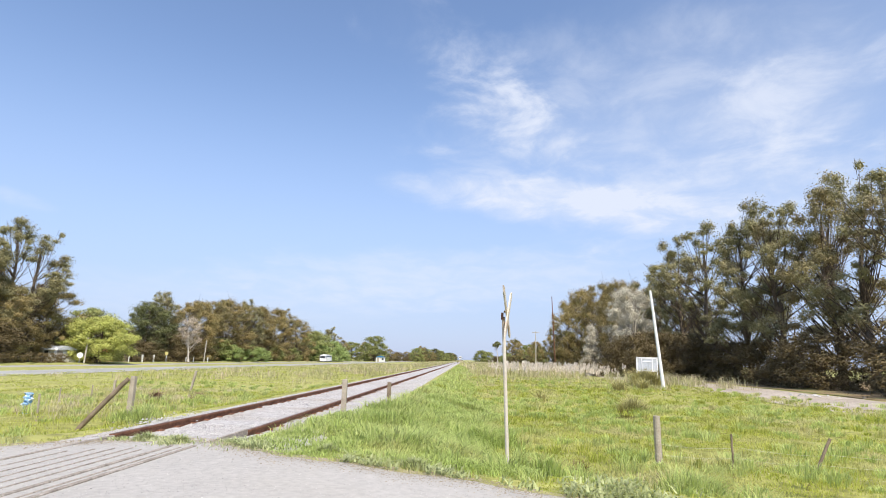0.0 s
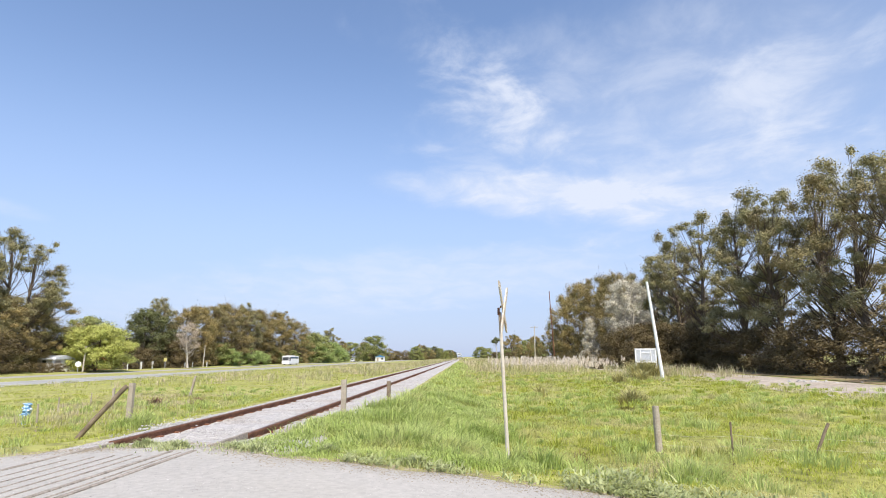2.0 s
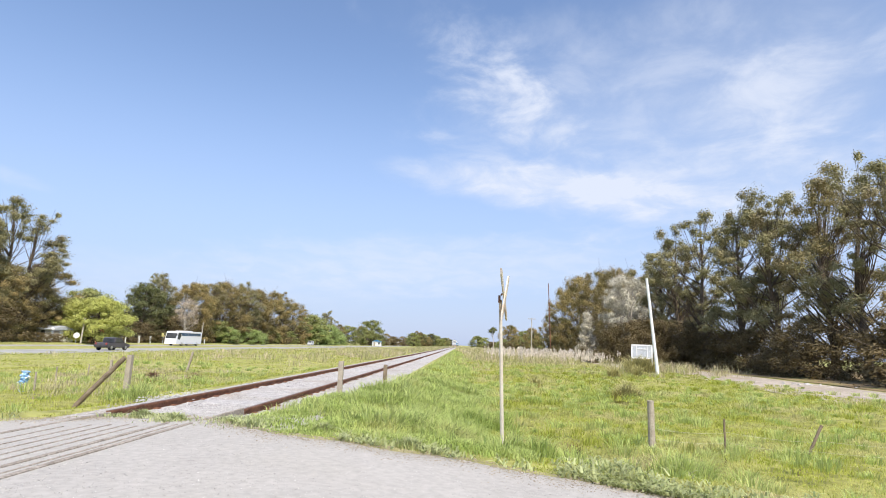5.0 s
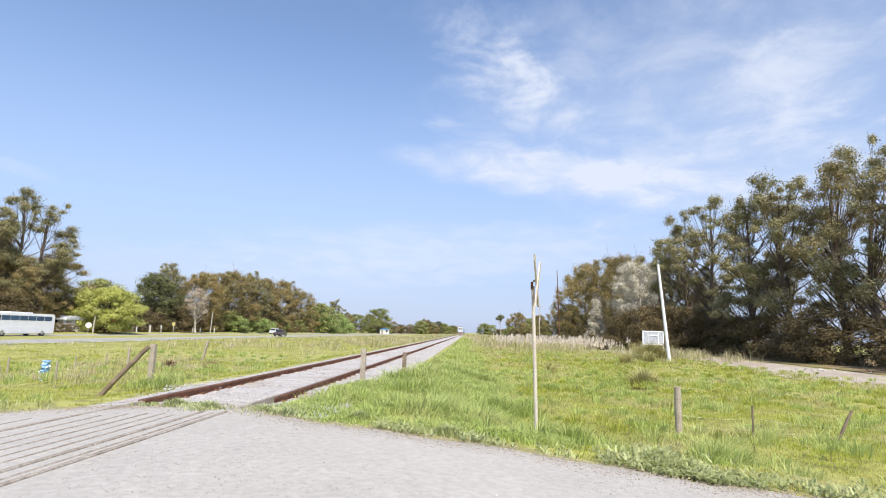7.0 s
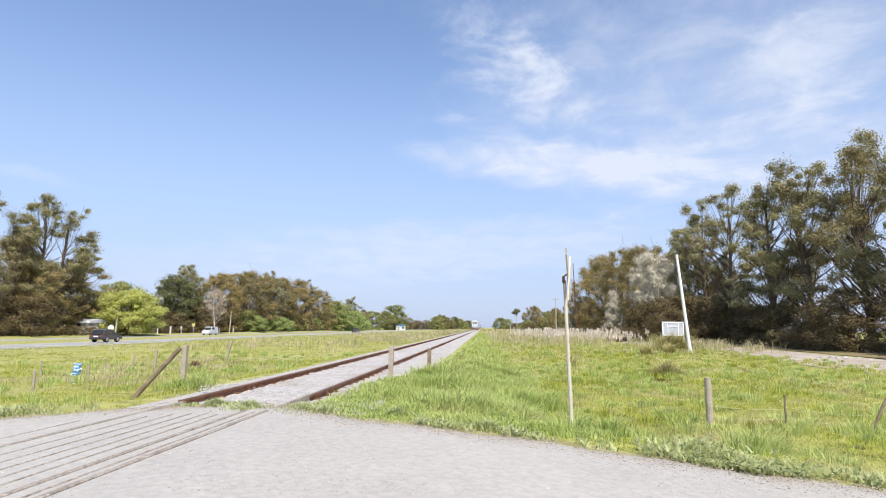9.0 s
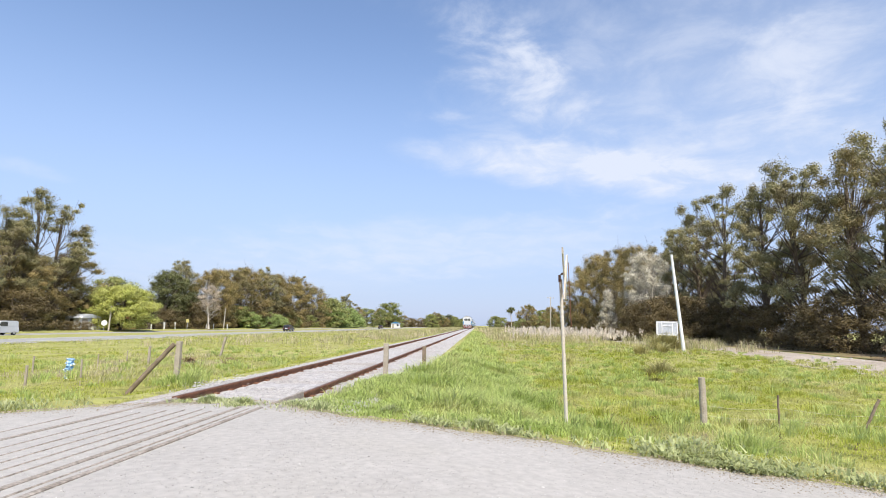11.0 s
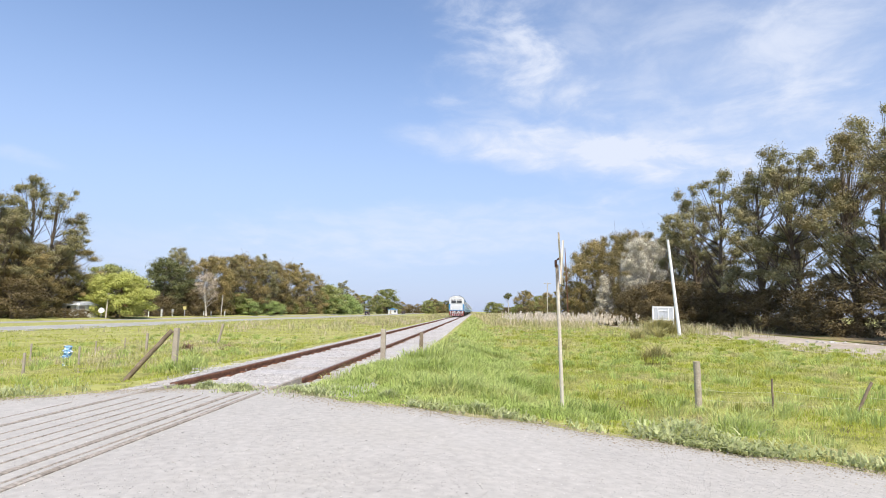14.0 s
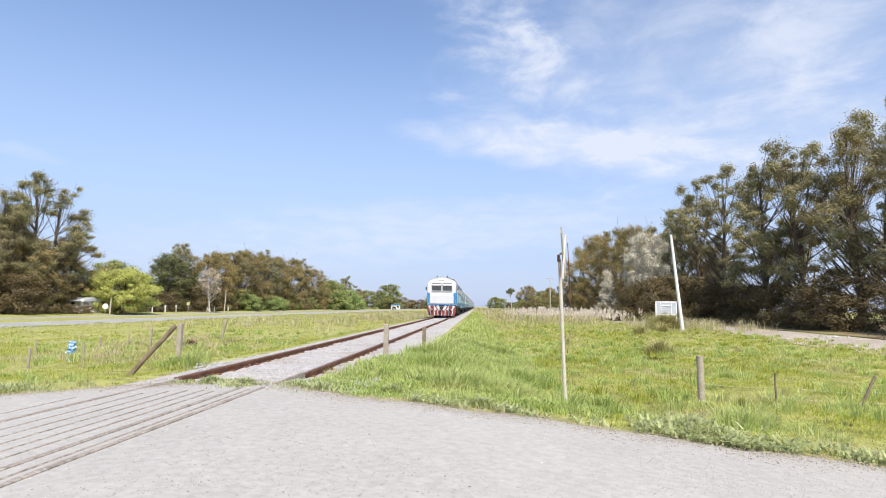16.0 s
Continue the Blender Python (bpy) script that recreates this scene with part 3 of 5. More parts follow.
# ---- the railway ----
def build_track():
    t = empty("railway_track")
    tagged(t, "rusty broad gauge railway track on pale ballast", "railway track")
    prof = [(-0.07, -0.16), (0.07, -0.16), (0.07, -0.145), (0.012, -0.125), (0.012, -0.045), (0.036, -0.03), (0.036, -0.004), (0.028, 0.0), (-0.028, 0.0), (-0.036, -0.004), (-0.036, -0.03), (-0.012, -0.045), (-0.012, -0.125), (-0.07, -0.145)]
    for x, y0 in ((-0.87, 9.25), (0.87, 10.15)):
        r = part("rail", prism([(x + u, z) for u, z in prof], 1590, start=y0), M["rust"], t)
        part("rail_head", box(0.05, 1590, 0.004, (x, y0 + 795, 0.0025)), M["railtop"], r, "worn brown running surface")
    sl = bmesh.new()
    box(2.7, 0.24, 0.14, (0, 0, -0.11), 0.02, sl)
    sleeper = part("sleeper", sl, M["concrete"], t)
    cl = bmesh.new()
    box(0.21, 0.10, 0.03, (0, 0, 0), 0.008, cl)
    clip = part("rail_clip", cl, M["rust"], t)
    first = True
    for k in range(140):
        y = 10.6 + 0.62 * k
        if first:
            s, c = sleeper, clip
        else:
            s = new("sleeper", sleeper.data)
            c = new("rail_clip", clip.data)
            s.parent = c.parent = t
        s.location = (random.uniform(-0.03, 0.03), y, random.uniform(-0.008, 0.006) - 0.075)
        c.location = (-0.87, y, -0.105)
        d = new("rail_clip", clip.data)
        d.parent = t
        d.location = (0.87, y, -0.105)
        first = False


def build_crossing():
    """Old rails laid lengthwise in the road, filled with gravel."""
    c = empty("level_crossing")
    tagged(c, "level crossing of old steel rails sunk in gravel", "level crossing")
    for x, w, y0, y1, lift in ((-1.17, 0.021, -4, 7.4, 0.008), (-0.84, 0.06, -4, 9.24, 0.014), (-0.52, 0.021, -4, 7.75, 0.009), (-0.26, 0.021, -4, 7.9, 0.009), (-0.03, 0.021, -4, 7.95, 0.009), (0.185, 0.021, -4, 8.0, 0.009), (0.375, 0.021, -4, 7.85, 0.009),
                               (0.595, 0.058, -4, 8.2, 0.013), (0.765, 0.024, -4, 8.1, 0.008), (0.878, 0.06, -4, 8.25, 0.014), (0.87, 0.045, 8.75, 10.15, 0.006)):
        z = float(road_height(x)) + 0.02 + lift
        b = prism([(x - w / 2, -0.2), (x + w / 2, -0.2), (x + w / 2, z - 0.006), (x + w * 0.3, z), (x - w * 0.3, z), (x - w / 2, z - 0.006)], y1 - y0, start=y0)
        part("sunk_rail", b, M["dusty"], c)


# ---- the train ----
def bogie(parent, y, wheels, wr=0.48, gauge=0.84):
    b = part("bogie", box(2.3, 0.5 + (wheels - 1) * 1.6, 0.35, (0, y, 0.62), 0.06), M["black"], parent)
    for i in range(wheels):
        wy = y + (i - (wheels - 1) / 2) * 1.75
        for s in (-1, 1):
            part("wheel", disc_wheel(s * gauge, wy, wr, wr, 0.13), M["black"], b)
    for s in (-1, 1):
        part("side_frame", box(0.16, 1.2 + (wheels - 1) * 1.7, 0.3, (s * 1.08, y, 0.58), 0.05), M["black"], b)


def hull(w, z0, z1, roof, inset=0.0, n=6):
    """Half-round-topped car body outline."""
    w = w / 2 - inset
    pts = [(-w, z0), (w, z0), (w, z1)]
    pts += [(w * math.cos(a), z1 + roof * math.sin(a)) for a in [math.pi / 2 * k / n for k in range(1, n)]]
    pts += [(0, z1 + roof)]
    pts += [(-x, z) for x, z in pts[::-1][1:-2]]
    return pts


def build_locomotive():
    t = empty("locomotive")
    tagged(t, "white-faced blue diesel locomotive with red and white pilot", "locomotive")
    W = 3.1
    part("body", prism(hull(W, 1.15, 3.55, 0.72), 18.0, start=1.1), M["train_blue"], t, "blue painted side")
    part("roof", prism(hull(W + 0.02, 3.50, 3.57, 0.72), 18.0, start=1.1), M["train_white"], t, "white roof")
    # the face leans back above the sill, with bevelled cheeks
    face = bmesh.new()
    prism(hull(W - 0.04, 1.25, 3.5, 0.70, n=6), 1.2, start=0.05, bm=face)
    for v in face.verts:
        if v.co.y < 0.5:
            v.co.y += 0.16 * max(0, v.co.z - 2.2) + 0.05 * (abs(v.co.x) > 1.3)
            v.co.x *= 0.97
    part("cab_front", face, M["train_white"], t, "white painted cab front")
    part("front_panel", box(2.5, 0.08, 0.85, (0, 0.06, 1.85), 0.03), M["train_white"], t)
    part("lower_band", box(3.06, 0.10, 0.12, (0, 0.06, 1.31), 0.03), M["train_blue"], t, "blue band under the cab")
    for s in (-1, 1):
        p = part("cab_corner", box(0.32, 0.1, 1.1, (s * 1.40, 0.12, 2.0), 0.03), M["train_blue"], t, "blue corner panel")
        w = part("windscreen", box(0.98, 0.06, 0.78, (s * 0.56, 0.19, 3.16), 0.03), M["glass"], t)
        w.rotation_euler = (0, 0, 0)
        part("windscreen_frame", box(1.10, 0.05, 0.06, (s * 0.56, 0.16, 2.74), 0.01), M["train_white"], w)
        part("wiper", rod((s * 0.3, 0.14, 2.82), (s * 0.62, 0.15, 3.35), 0.015), M["black"], w)
        part("sun_blind", box(0.96, 0.03, 0.16, (s * 0.56, 0.15, 3.40), 0.01), M["whitepaint"], w)
        h = part("headlight", rod((s * 1.05, -0.02, 1.62), (s * 1.05, 0.1, 1.62), 0.13, 0.15, 14), M["lamp"], t)
        part("headlight_rim", rod((s * 1.05, 0.01, 1.62), (s * 1.05, 0.1, 1.62), 0.17, 0.17, 14), M["chrome"], h)
        part("buffer", rod((s * 0.95, -0.45, 1.05), (s * 0.95, 0.2, 1.05), 0.20, 0.12, 14), M["red"], t, "red buffer")
        part("handrail", rod((s * 1.45, 0.0, 1.3), (s * 1.48, 0.25, 3.0), 0.02), M["chrome"], t)
        part("mirror", box(0.12, 0.06, 0.35, (s * 1.68, 0.5, 3.0), 0.03), M["black"], t)
        part("side_window", box(0.04, 0.8, 0.7, (s * 1.545, 1.35, 3.05), 0.02), M["glass"], t)
        part("cab_door", box(0.05, 0.7, 2.0, (s * 1.55, 2.4, 2.35), 0.02), M["train_white"], t, "white cab door")
        part("side_stripe", box(0.03, 15.0, 0.55, (s * 1.552, 11.0, 2.9), 0.01), M["train_white"], t, "white side stripe")
        for k in range(5):
            part("louvre", box(0.05, 1.3, 0.9, (s * 1.56, 6.5 + 2.2 * k, 2.0), 0.02), M["train_light"], t, "pale louvred panel")
    part("centre_pillar", box(0.12, 0.08, 0.84, (0, 0.17, 3.16), 0.02), M["train_white"], t)
    part("roof_headlight", box(0.6, 0.2, 0.26, (0, 0.42, 3.98), 0.06), M["lamp"], t)
    for x, y in ((-0.55, 1.0), (0.55, 1.0)):
        part("horn", rod((x, y - 0.25, 4.33), (x, y + 0.25, 4.33), 0.07, 0.03, 10), M["black"], t)
    part("roof_hatch", box(1.3, 4.0, 0.22, (0, 7.5, 4.28), 0.06), M["black"], t, "dark roof vent")
    part("exhaust", box(0.8, 1.2, 0.25, (0, 11.5, 4.3), 0.06), M["black"], t)
    part("buffer_beam", box(3.0, 0.22, 0.55, (0, 0.2, 0.98), 0.03), M["red"], t, "red buffer beam")
    for s in (-1, 1):
        for k in range(3):
            b = box(0.25, 0.04, 0.56, (0, 0, 0), 0.005)
            bmesh.ops.rotate(b, verts=b.verts, cent=(0, 0, 0), matrix=Matrix.Rotation(radians(s * 32), 3, "Y"))
            bmesh.ops.translate(b, verts=b.verts, vec=(s * (0.32 + 0.42 * k), 0.065, 0.98))
            part("chevron", b, M["train_white"], t, "white chevron")
    pl = bmesh.new()
    prism([(-1.35, 0.18), (1.35, 0.18), (1.5, 0.7), (-1.5, 0.7)], 0.12, start=0.05, bm=pl)
    part("pilot", pl, M["red"], t, "red pilot plate with white bars")
    for k in range(-3, 4):
        part("pilot_bar", rod((k * 0.36, 0.02, 0.2), (k * 0.40, 0.04, 0.72), 0.045), M["train_white"], t)
    part("coupler", box(0.3, 0.7, 0.3, (0, -0.15, 0.98), 0.06), M["black"], t)
    part("fuel_tank", box(2.6, 4.5, 0.75, (0, 10.0, 0.72), 0.12), M["black"], t)
    part("underframe", box(2.8, 17.4, 0.25, (0, 9.9, 1.06), 0.03), M["black"], t)
    bogie(t, 3.6, 3), bogie(t, 15.6, 3)
    return t


def build_coach(name="passenger_coach"):
    t = empty(name)
    tagged(t, "pale blue and white passenger coach with dark windows", "railway coach", "coaches of the train")
    part("body", prism(hull(3.0, 1.0, 3.3, 0.75), 24.6, start=0.2), M["train_light"], t)
    part("roof", prism(hull(3.02, 3.3, 3.34, 0.74), 24.6, start=0.2), M["greypanel"], t, "grey roof")
    for s in (-1, 1):
        part("lower_stripe", box(0.03, 24.4, 0.5, (s * 1.505, 12.5, 1.35), 0.01), M["train_blue"], t, "blue stripe")
        part("upper_stripe", box(0.03, 24.4, 0.18, (s * 1.505, 12.5, 3.15), 0.01), M["train_white"], t, "white stripe")
        for y in (1.0, 24.0):
            part("door", box(0.05, 0.85, 2.0, (s * 1.51, y, 2.05), 0.02), M["train_white"], t)
        for k in range(10):
            part("window", box(0.05, 1.5, 0.85, (s * 1.505, 3.1 + 2.09 * k, 2.5), 0.04), M["glass"], t)
    part("gangway", box(1.1, 0.4, 2.3, (0, 0.05, 2.2), 0.05), M["black"], t)
    part("underframe", box(2.7, 24.0, 0.4, (0, 12.5, 0.85), 0.05), M["black"], t)
    bogie(t, 3.6, 2), bogie(t, 21.4, 2)
    return t


# ---- road vehicles ----
def vehicle_wheel(parent, x, y, r, w=0.24):
    s = 1 if x > 0 else -1
    wh = part("wheel", disc_wheel(x, y, r, r, w), M["tyre"], parent)
    part("rim", disc_wheel(x + s * w * 0.5, y, r, r * 0.6, 0.03, seg=14), M["chrome"], wh)
    part("wheel_arch", rod((x - s * 0.02, y, r + 0.04), (x + s * (w / 2 - 0.02), y, r + 0.04), r * 1.17, r * 1.17, 20), M["black"], wh)


def build_bus():
    t = empty("coach_bus")
    tagged(t, "white long-distance coach with tinted windows and roof unit", "bus")
    L, W, H = 12.2, 2.5, 3.1
    side = [(0.25, 0.35), (L - 0.1, 0.35), (L, 0.6), (L, H - 0.25), (L - 0.25, H), (1.05, H), (0.55, H - 0.22), (0.10, 1.3), (0.0, 0.9), (0.05, 0.5)]
    b = prism(side, W, axis="x", start=-W / 2)
    bmesh.ops.bevel(b, geom=list(b.edges), offset=0.07, segments=2, affect="EDGES")
    part("body", b, M["whitepaint"], t)
    part("roof_unit", box(1.9, 4.2, 0.16, (0, 6.0, H + 0.07), 0.06), M["whitepaint"], t, "white air-conditioning unit")
    ws = box(2.2, 0.05, 1.2, (0, 0, 0), 0.05)
    bmesh.ops.rotate(ws, verts=ws.verts, cent=(0, 0, 0), matrix=Matrix.Rotation(radians(-15.5), 3, "X"))
    bmesh.ops.translate(ws, verts=ws.verts, vec=(0, 0.31, 2.12))
    part("windscreen", ws, M["glass"], t)
    for s in (-1, 1):
        for k in range(6):
            part("side_window", box(0.04, 1.46, 0.62, (s * (W / 2 + 0.005), 3.1 + 1.54 * k, 2.44), 0.03), M["blueglass"], t)
        fw = prism([(0.62, 1.5), (1.5, 1.25), (2.2, 2.1), (2.25, 2.75), (0.85, 2.75)], 0.04, axis="x", start=s * (W / 2) - 0.02)
        part("front_side_window", fw, M["glass"], t)
        part("mirror", box(0.14, 0.12, 0.5, (s * 1.40, -0.05, 2.3), 0.04), M["black"], t)
        part("headlight", box(0.45, 0.08, 0.22, (s * 0.95, 0.02, 0.85), 0.04), M["lamp"], t)
        part("tail_light", box(0.2, 0.06, 0.7, (s * 1.1, L, 1.2), 0.02), M["red"], t)
        part("luggage_door", box(0.03, 5.2, 0.75, (s * (W / 2 + 0.004), 6.2, 0.95), 0.02), M["whitepaint"], t)
        vehicle_wheel(t, s * 1.12, 2.75, 0.5), vehicle_wheel(t, s * 1.12, 9.9, 0.5)
    part("bumper", box(2.4, 0.2, 0.3, (0, 0.05, 0.5), 0.06), M["whitepaint"], t)
    return t


def build_car(name, label, L, W, H, bonnet, tail, paint, van=False, bed=0.0):
    """A road car; its front is at y = L."""
    t = empty(name)
    tagged(t, label, "van" if van else ("pickup" if bed else "car"))
    belt = H * 0.60
    low = [(0.06, 0.3), (L - 0.05, 0.3), (L, 0.5), (L - 0.05, belt * 0.82), (L - bonnet, belt), (0.1, belt), (0.0, 0.75)]
    b = prism(low, W, axis="x", start=-W / 2)
    bmesh.ops.bevel(b, geom=list(b.edges), offset=0.06, segments=2, affect="EDGES")
    part("body", b, paint, t)
    c0 = tail + bed
    hatch = not van and not bed
    cab = prism([(c0, belt - 0.02), (L - bonnet - 0.02, belt - 0.02), (L - bonnet - 0.72, H - 0.05), (L - bonnet - 1.15, H), (c0 + 0.75, H - 0.02), (c0 + 0.42, H - 0.09)] if hatch else [(c0, belt - 0.02), (L - bonnet - 0.02, belt - 0.02), (L - bonnet - 0.65, H - 0.03), (L - bonnet - 1.0, H), (c0 + 0.35, H), (c0 + 0.08, H - 0.1)], W * 0.9, axis="x", start=-W * 0.45)
    bmesh.ops.bevel(cab, geom=list(cab.edges), offset=0.05, segments=2, affect="EDGES")
    part("cabin", cab, paint, t)
    for s in (-1, 1):
        x = s * (W * 0.45 + 0.004)
        y0, y1 = c0 + (0.5 if hatch else 0.25), L - bonnet - 0.28
        mid = (y0 + y1) / 2
        spans = ((mid + 0.05, y1),) if van else ((y0, mid - 0.04), (mid + 0.04, y1))
        for a, e in spans:
            slope = 0.42 if e == y1 else 0.0
            part("side_window", prism([(a, belt + 0.05), (e, belt + 0.05), (e - slope, H - 0.12), (a + 0.05, H - 0.12)], 0.03, axis="x", start=x - 0.015), M["glass"], t)
        part("mirror", box(0.16, 0.1, 0.14, (s * (W / 2 + 0.06), L - bonnet - 0.35, belt + 0.08), 0.03), paint, t)
        part("headlight", box(0.35, 0.1, 0.16, (s * (W / 2 - 0.3), L - 0.05, belt * 0.72), 0.03), M["lamp"], t)
        part("tail_light", box(0.22, 0.08, 0.24, (s * (W / 2 - 0.2), 0.03, belt * 0.85), 0.03), M["red"], t)
        for y in (0.8, L - 0.85):
            vehicle_wheel(t, s * (W / 2 - 0.12), y, 0.33, 0.22)
    for y0, y1 in ((L - bonnet + 0.01, L - bonnet - 0.6), (c0 - 0.03, c0 + (0.37 if hatch else 0.06))):
        g = bmesh.new()
        vs = [g.verts.new(p) for p in ((-W * 0.4, y0, belt + 0.05), (W * 0.4, y0, belt + 0.05), (W * 0.36, y1, H - 0.1), (-W * 0.36, y1, H - 0.1))]
        g.faces.new(vs)
        bmesh.ops.solidify(g, geom=list(g.faces), thickness=0.02)
        part("windscreen" if y0 > L / 2 else "rear_window", g, M["glass"], t)
    if hatch:
        part("number_plate", box(0.5, 0.03, 0.13, (0, -0.035, 0.66), 0.01), M["whitepaint"], t, "pale blank number plate")
    part("bumper", box(W * 0.95, 0.16, 0.22, (0, L - 0.02, 0.45), 0.05), M["black"] if not van else paint, t)
    part("bumper", box(W * 0.95, 0.16, 0.22, (0, 0.02, 0.45), 0.05), M["black"] if not van else paint, t)
    return t


# ---- trees ----
def tube_arrays(paths, seg=5):
    """Tapered tubes along polylines of (point, radius)."""
    V, T, base = [], [], 0
    for path in paths:
        for k, (p, r) in enumerate(path):
            q = path[min(k + 1, len(path) - 1)][0] - path[max(k - 1, 0)][0]
            q = q / (np.linalg.norm(q) + 1e-9)
            s = np.cross(q, (0.3, 0.9, 0.2))
            s /= np.linalg.norm(s) + 1e-9
            u = np.cross(q, s)
            for i in range(seg):
                a = math.tau * i / seg
                V.append(p + (s * math.cos(a) + u * math.sin(a)) * r)
        for k in range(len(path) - 1):
            for i in range(seg):
                a, b = base + k * seg + i, base + k * seg + (i + 1) % seg
                T += [(a, b, b + seg), (a, b + seg, a + seg)]
        base += seg * len(path)
    return np.array(V), np.array(T)


def leaves_at(rng, centres, radii, per, size, droop=0.3, flat=0.75):
    """Small pointed leaves, scattered mostly on the outside of clumps."""
    k = len(centres)
    C = np.repeat(centres, per, 0)
    R = np.repeat(radii, per)
    d = rng.normal(size=(k * per, 3))
    d /= np.linalg.norm(d, axis=1)[:, None]
    rr = np.minimum(np.abs(rng.normal(0.55, 0.42, k * per)), rng.uniform(0.85, 1.28, k * per))
    stretch = np.repeat(rng.uniform(0.65, 1.45, (k, 3)), per, 0) * np.array([1, 1, flat])
    P = C + d * (R * rr)[:, None] * stretch
    n = d * 0.9 + np.array([0, 0, 0.35]) + rng.normal(size=P.shape) * 0.42
    n /= np.linalg.norm(n, axis=1)[:, None]
    a = rng.normal(size=P.shape) + np.array([0, 0, -droop])
    a -= n * (a * n).sum(1)[:, None]
    a /= np.linalg.norm(a, axis=1)[:, None] + 1e-9
    b = np.cross(n, a)
    s = (size * rng.uniform(0.6, 1.3, len(P)))[:, None]
    V = np.stack([P - b * s * 0.34 - a * s * 0.4, P + b * s * 0.34 - a * s * 0.4, P + a * s * 0.9], 1)
    T = np.arange(len(P))[:, None] * 3 + [0, 1, 2]
    return V.reshape(-1, 3), T


def build_tree(name, label, seed, H, spread_r, low, clumps, per, leaf, leaf_mat, bark_mat, clump_r, style="open", category="tree"):
    """A trunk with limbs to each clump of leaves."""
    rng = np.random.RandomState(seed)
    t = empty(name)
    tagged(t, label, category)
    cs, rs = [], []
    groups = clumps // 5 if style == "open" else clumps
    for k in range(groups):
        f = (k + rng.uniform(0, 1)) / groups
        z = low + (1 - low) * f
        if style == "open":
            prof = 0.55 + 0.45 * math.sin(math.pi * min(1, (z - low) / (1 - low) * 0.95 + 0.1)) - 0.35 * max(0, z - 0.8) / 0.2
        elif style == "cone":
            prof = 1.05 - z
        else:
            q = (z - low) / (1 - low)
            prof = math.sqrt(max(0.05, 1 - (2 * q - 0.75) ** 2 / 1.6))
        a = rng.uniform(0, math.tau)
        r = spread_r * prof * math.sqrt(rng.uniform(0.15, 1.0))
        size = 0.070 * H * rng.uniform(0.6, 1.4) if style == "open" else 0.0
        for _ in range(clumps // groups):
            q = np.clip(rng.normal(size=3), -1.5, 1.5) * size * np.array([0.75, 0.75, 0.5])
            cs.append((r * math.cos(a) + q[0], r * math.sin(a) + q[1], z * H * 0.96 - clump_r * 0.4 + q[2]))
            rs.append(clump_r * rng.uniform(0.55, 1.2))
    cs, rs = np.array(cs), np.array(rs)
    lean = rng.uniform(-0.05, 0.05, 2)
    trunk_top = 0.82 * H
    r0 = 0.014 * H + 0.08
    def axis(z):
        return np.array([lean[0] * z + 0.25 * math.sin(z * 0.35 + seed), lean[1] * z + 0.25 * math.cos(z * 0.3 + seed) - 0.25, z])
    trunk = [[(axis(z), max(0.04, r0 * (1 - z / (1.1 * H)) * (1.35 if z == 0 else 1))) for z in np.linspace(0, trunk_top, 9)]]
    limbs = []
    for c, r in zip(cs, rs):
        z0 = min(trunk_top, max(0.12 * H, c[2] - rng.uniform(0.12, 0.32) * H))
        a = axis(z0)
        mid = a * 0.5 + c * 0.5 + np.array([0, 0, -0.05 * H * rng.uniform(0, 1)]) + rng.normal(size=3) * 0.25
        w = r0 * 0.38 * (1 - z0 / (1.2 * H))
        limbs.append([(a, w), (mid, w * 0.6), (c, 0.03)])
        for _ in range(1):
            limbs.append([(mid, w * 0.35), (c + rng.normal(size=3) * r * 0.7, 0.02)])
    tr = new("trunk", mesh_from_arrays("trunk", *tube_arrays(trunk, 8), bark_mat, True))
    tr.parent = t
    lb = new("limb_frame", mesh_from_arrays("limb_frame", *tube_arrays(limbs, 3), bark_mat, True))
    lb.parent = tr
    if per:
        cr = new("crown", mesh_from_arrays("crown", *leaves_at(rng, cs, rs, per, leaf), leaf_mat))
        cr.parent = t
    return t


def build_bare_tree(name, label, seed, H, width, mat, upright=0.0, depth=4, n0=7):
    """A leafless tree of many fine twigs."""
    rng = np.random.RandomState(seed)
    t = empty(name)
    tagged(t, label, "tree")
    paths = []
    def grow(p, d, length, r, level):
        q = p + d * length * 0.5 + rng.normal(size=3) * length * 0.06
        e = p + d * length
        paths.append([(p, r), (q, r * 0.75), (e, r * 0.45)])
        if level == 0:
            return
        for _ in range(3 + (level == 1) * 3):
            nd = d + rng.normal(size=3) * (0.55 if not upright else 0.28) + np.array([0, 0, 0.15 + upright])
            nd *= np.array([width, width, 1.0])
            nd /= np.linalg.norm(nd)
            grow(p + d * length * rng.uniform(0.45, 1.0), nd, length * rng.uniform(0.5, 0.75), r * 0.5, level - 1)
    trunk = [[(np.array([0.1 * math.sin(k), 0, H * 0.045 * k]), 0.012 * H * (1 - k * 0.05)) for k in range(8)]]
    for k in range(n0):
        a = math.tau * k / n0 + rng.uniform(0, 0.6)
        d = np.array([math.cos(a) * width, math.sin(a) * width, 0.8 + upright])
        d /= np.linalg.norm(d)
        grow(np.array([0, 0, H * rng.uniform(0.05 if upright else 0.2, 0.32)]), d, H * rng.uniform(0.26, 0.36), 0.006 * H, depth - 1)
    tr = new("trunk", mesh_from_arrays("trunk", *tube_arrays(trunk, 7), mat, True))
    tr.parent = t
    br = new("twig_frame", mesh_from_arrays("twig_frame", *tube_arrays(paths, 3), mat))
    br.parent = t
    # scale to the wanted height
    top = max(p[-1][0][2] for p in paths)
    for ob in (tr, br):
        ob.scale = (H / top,) * 3
    return t


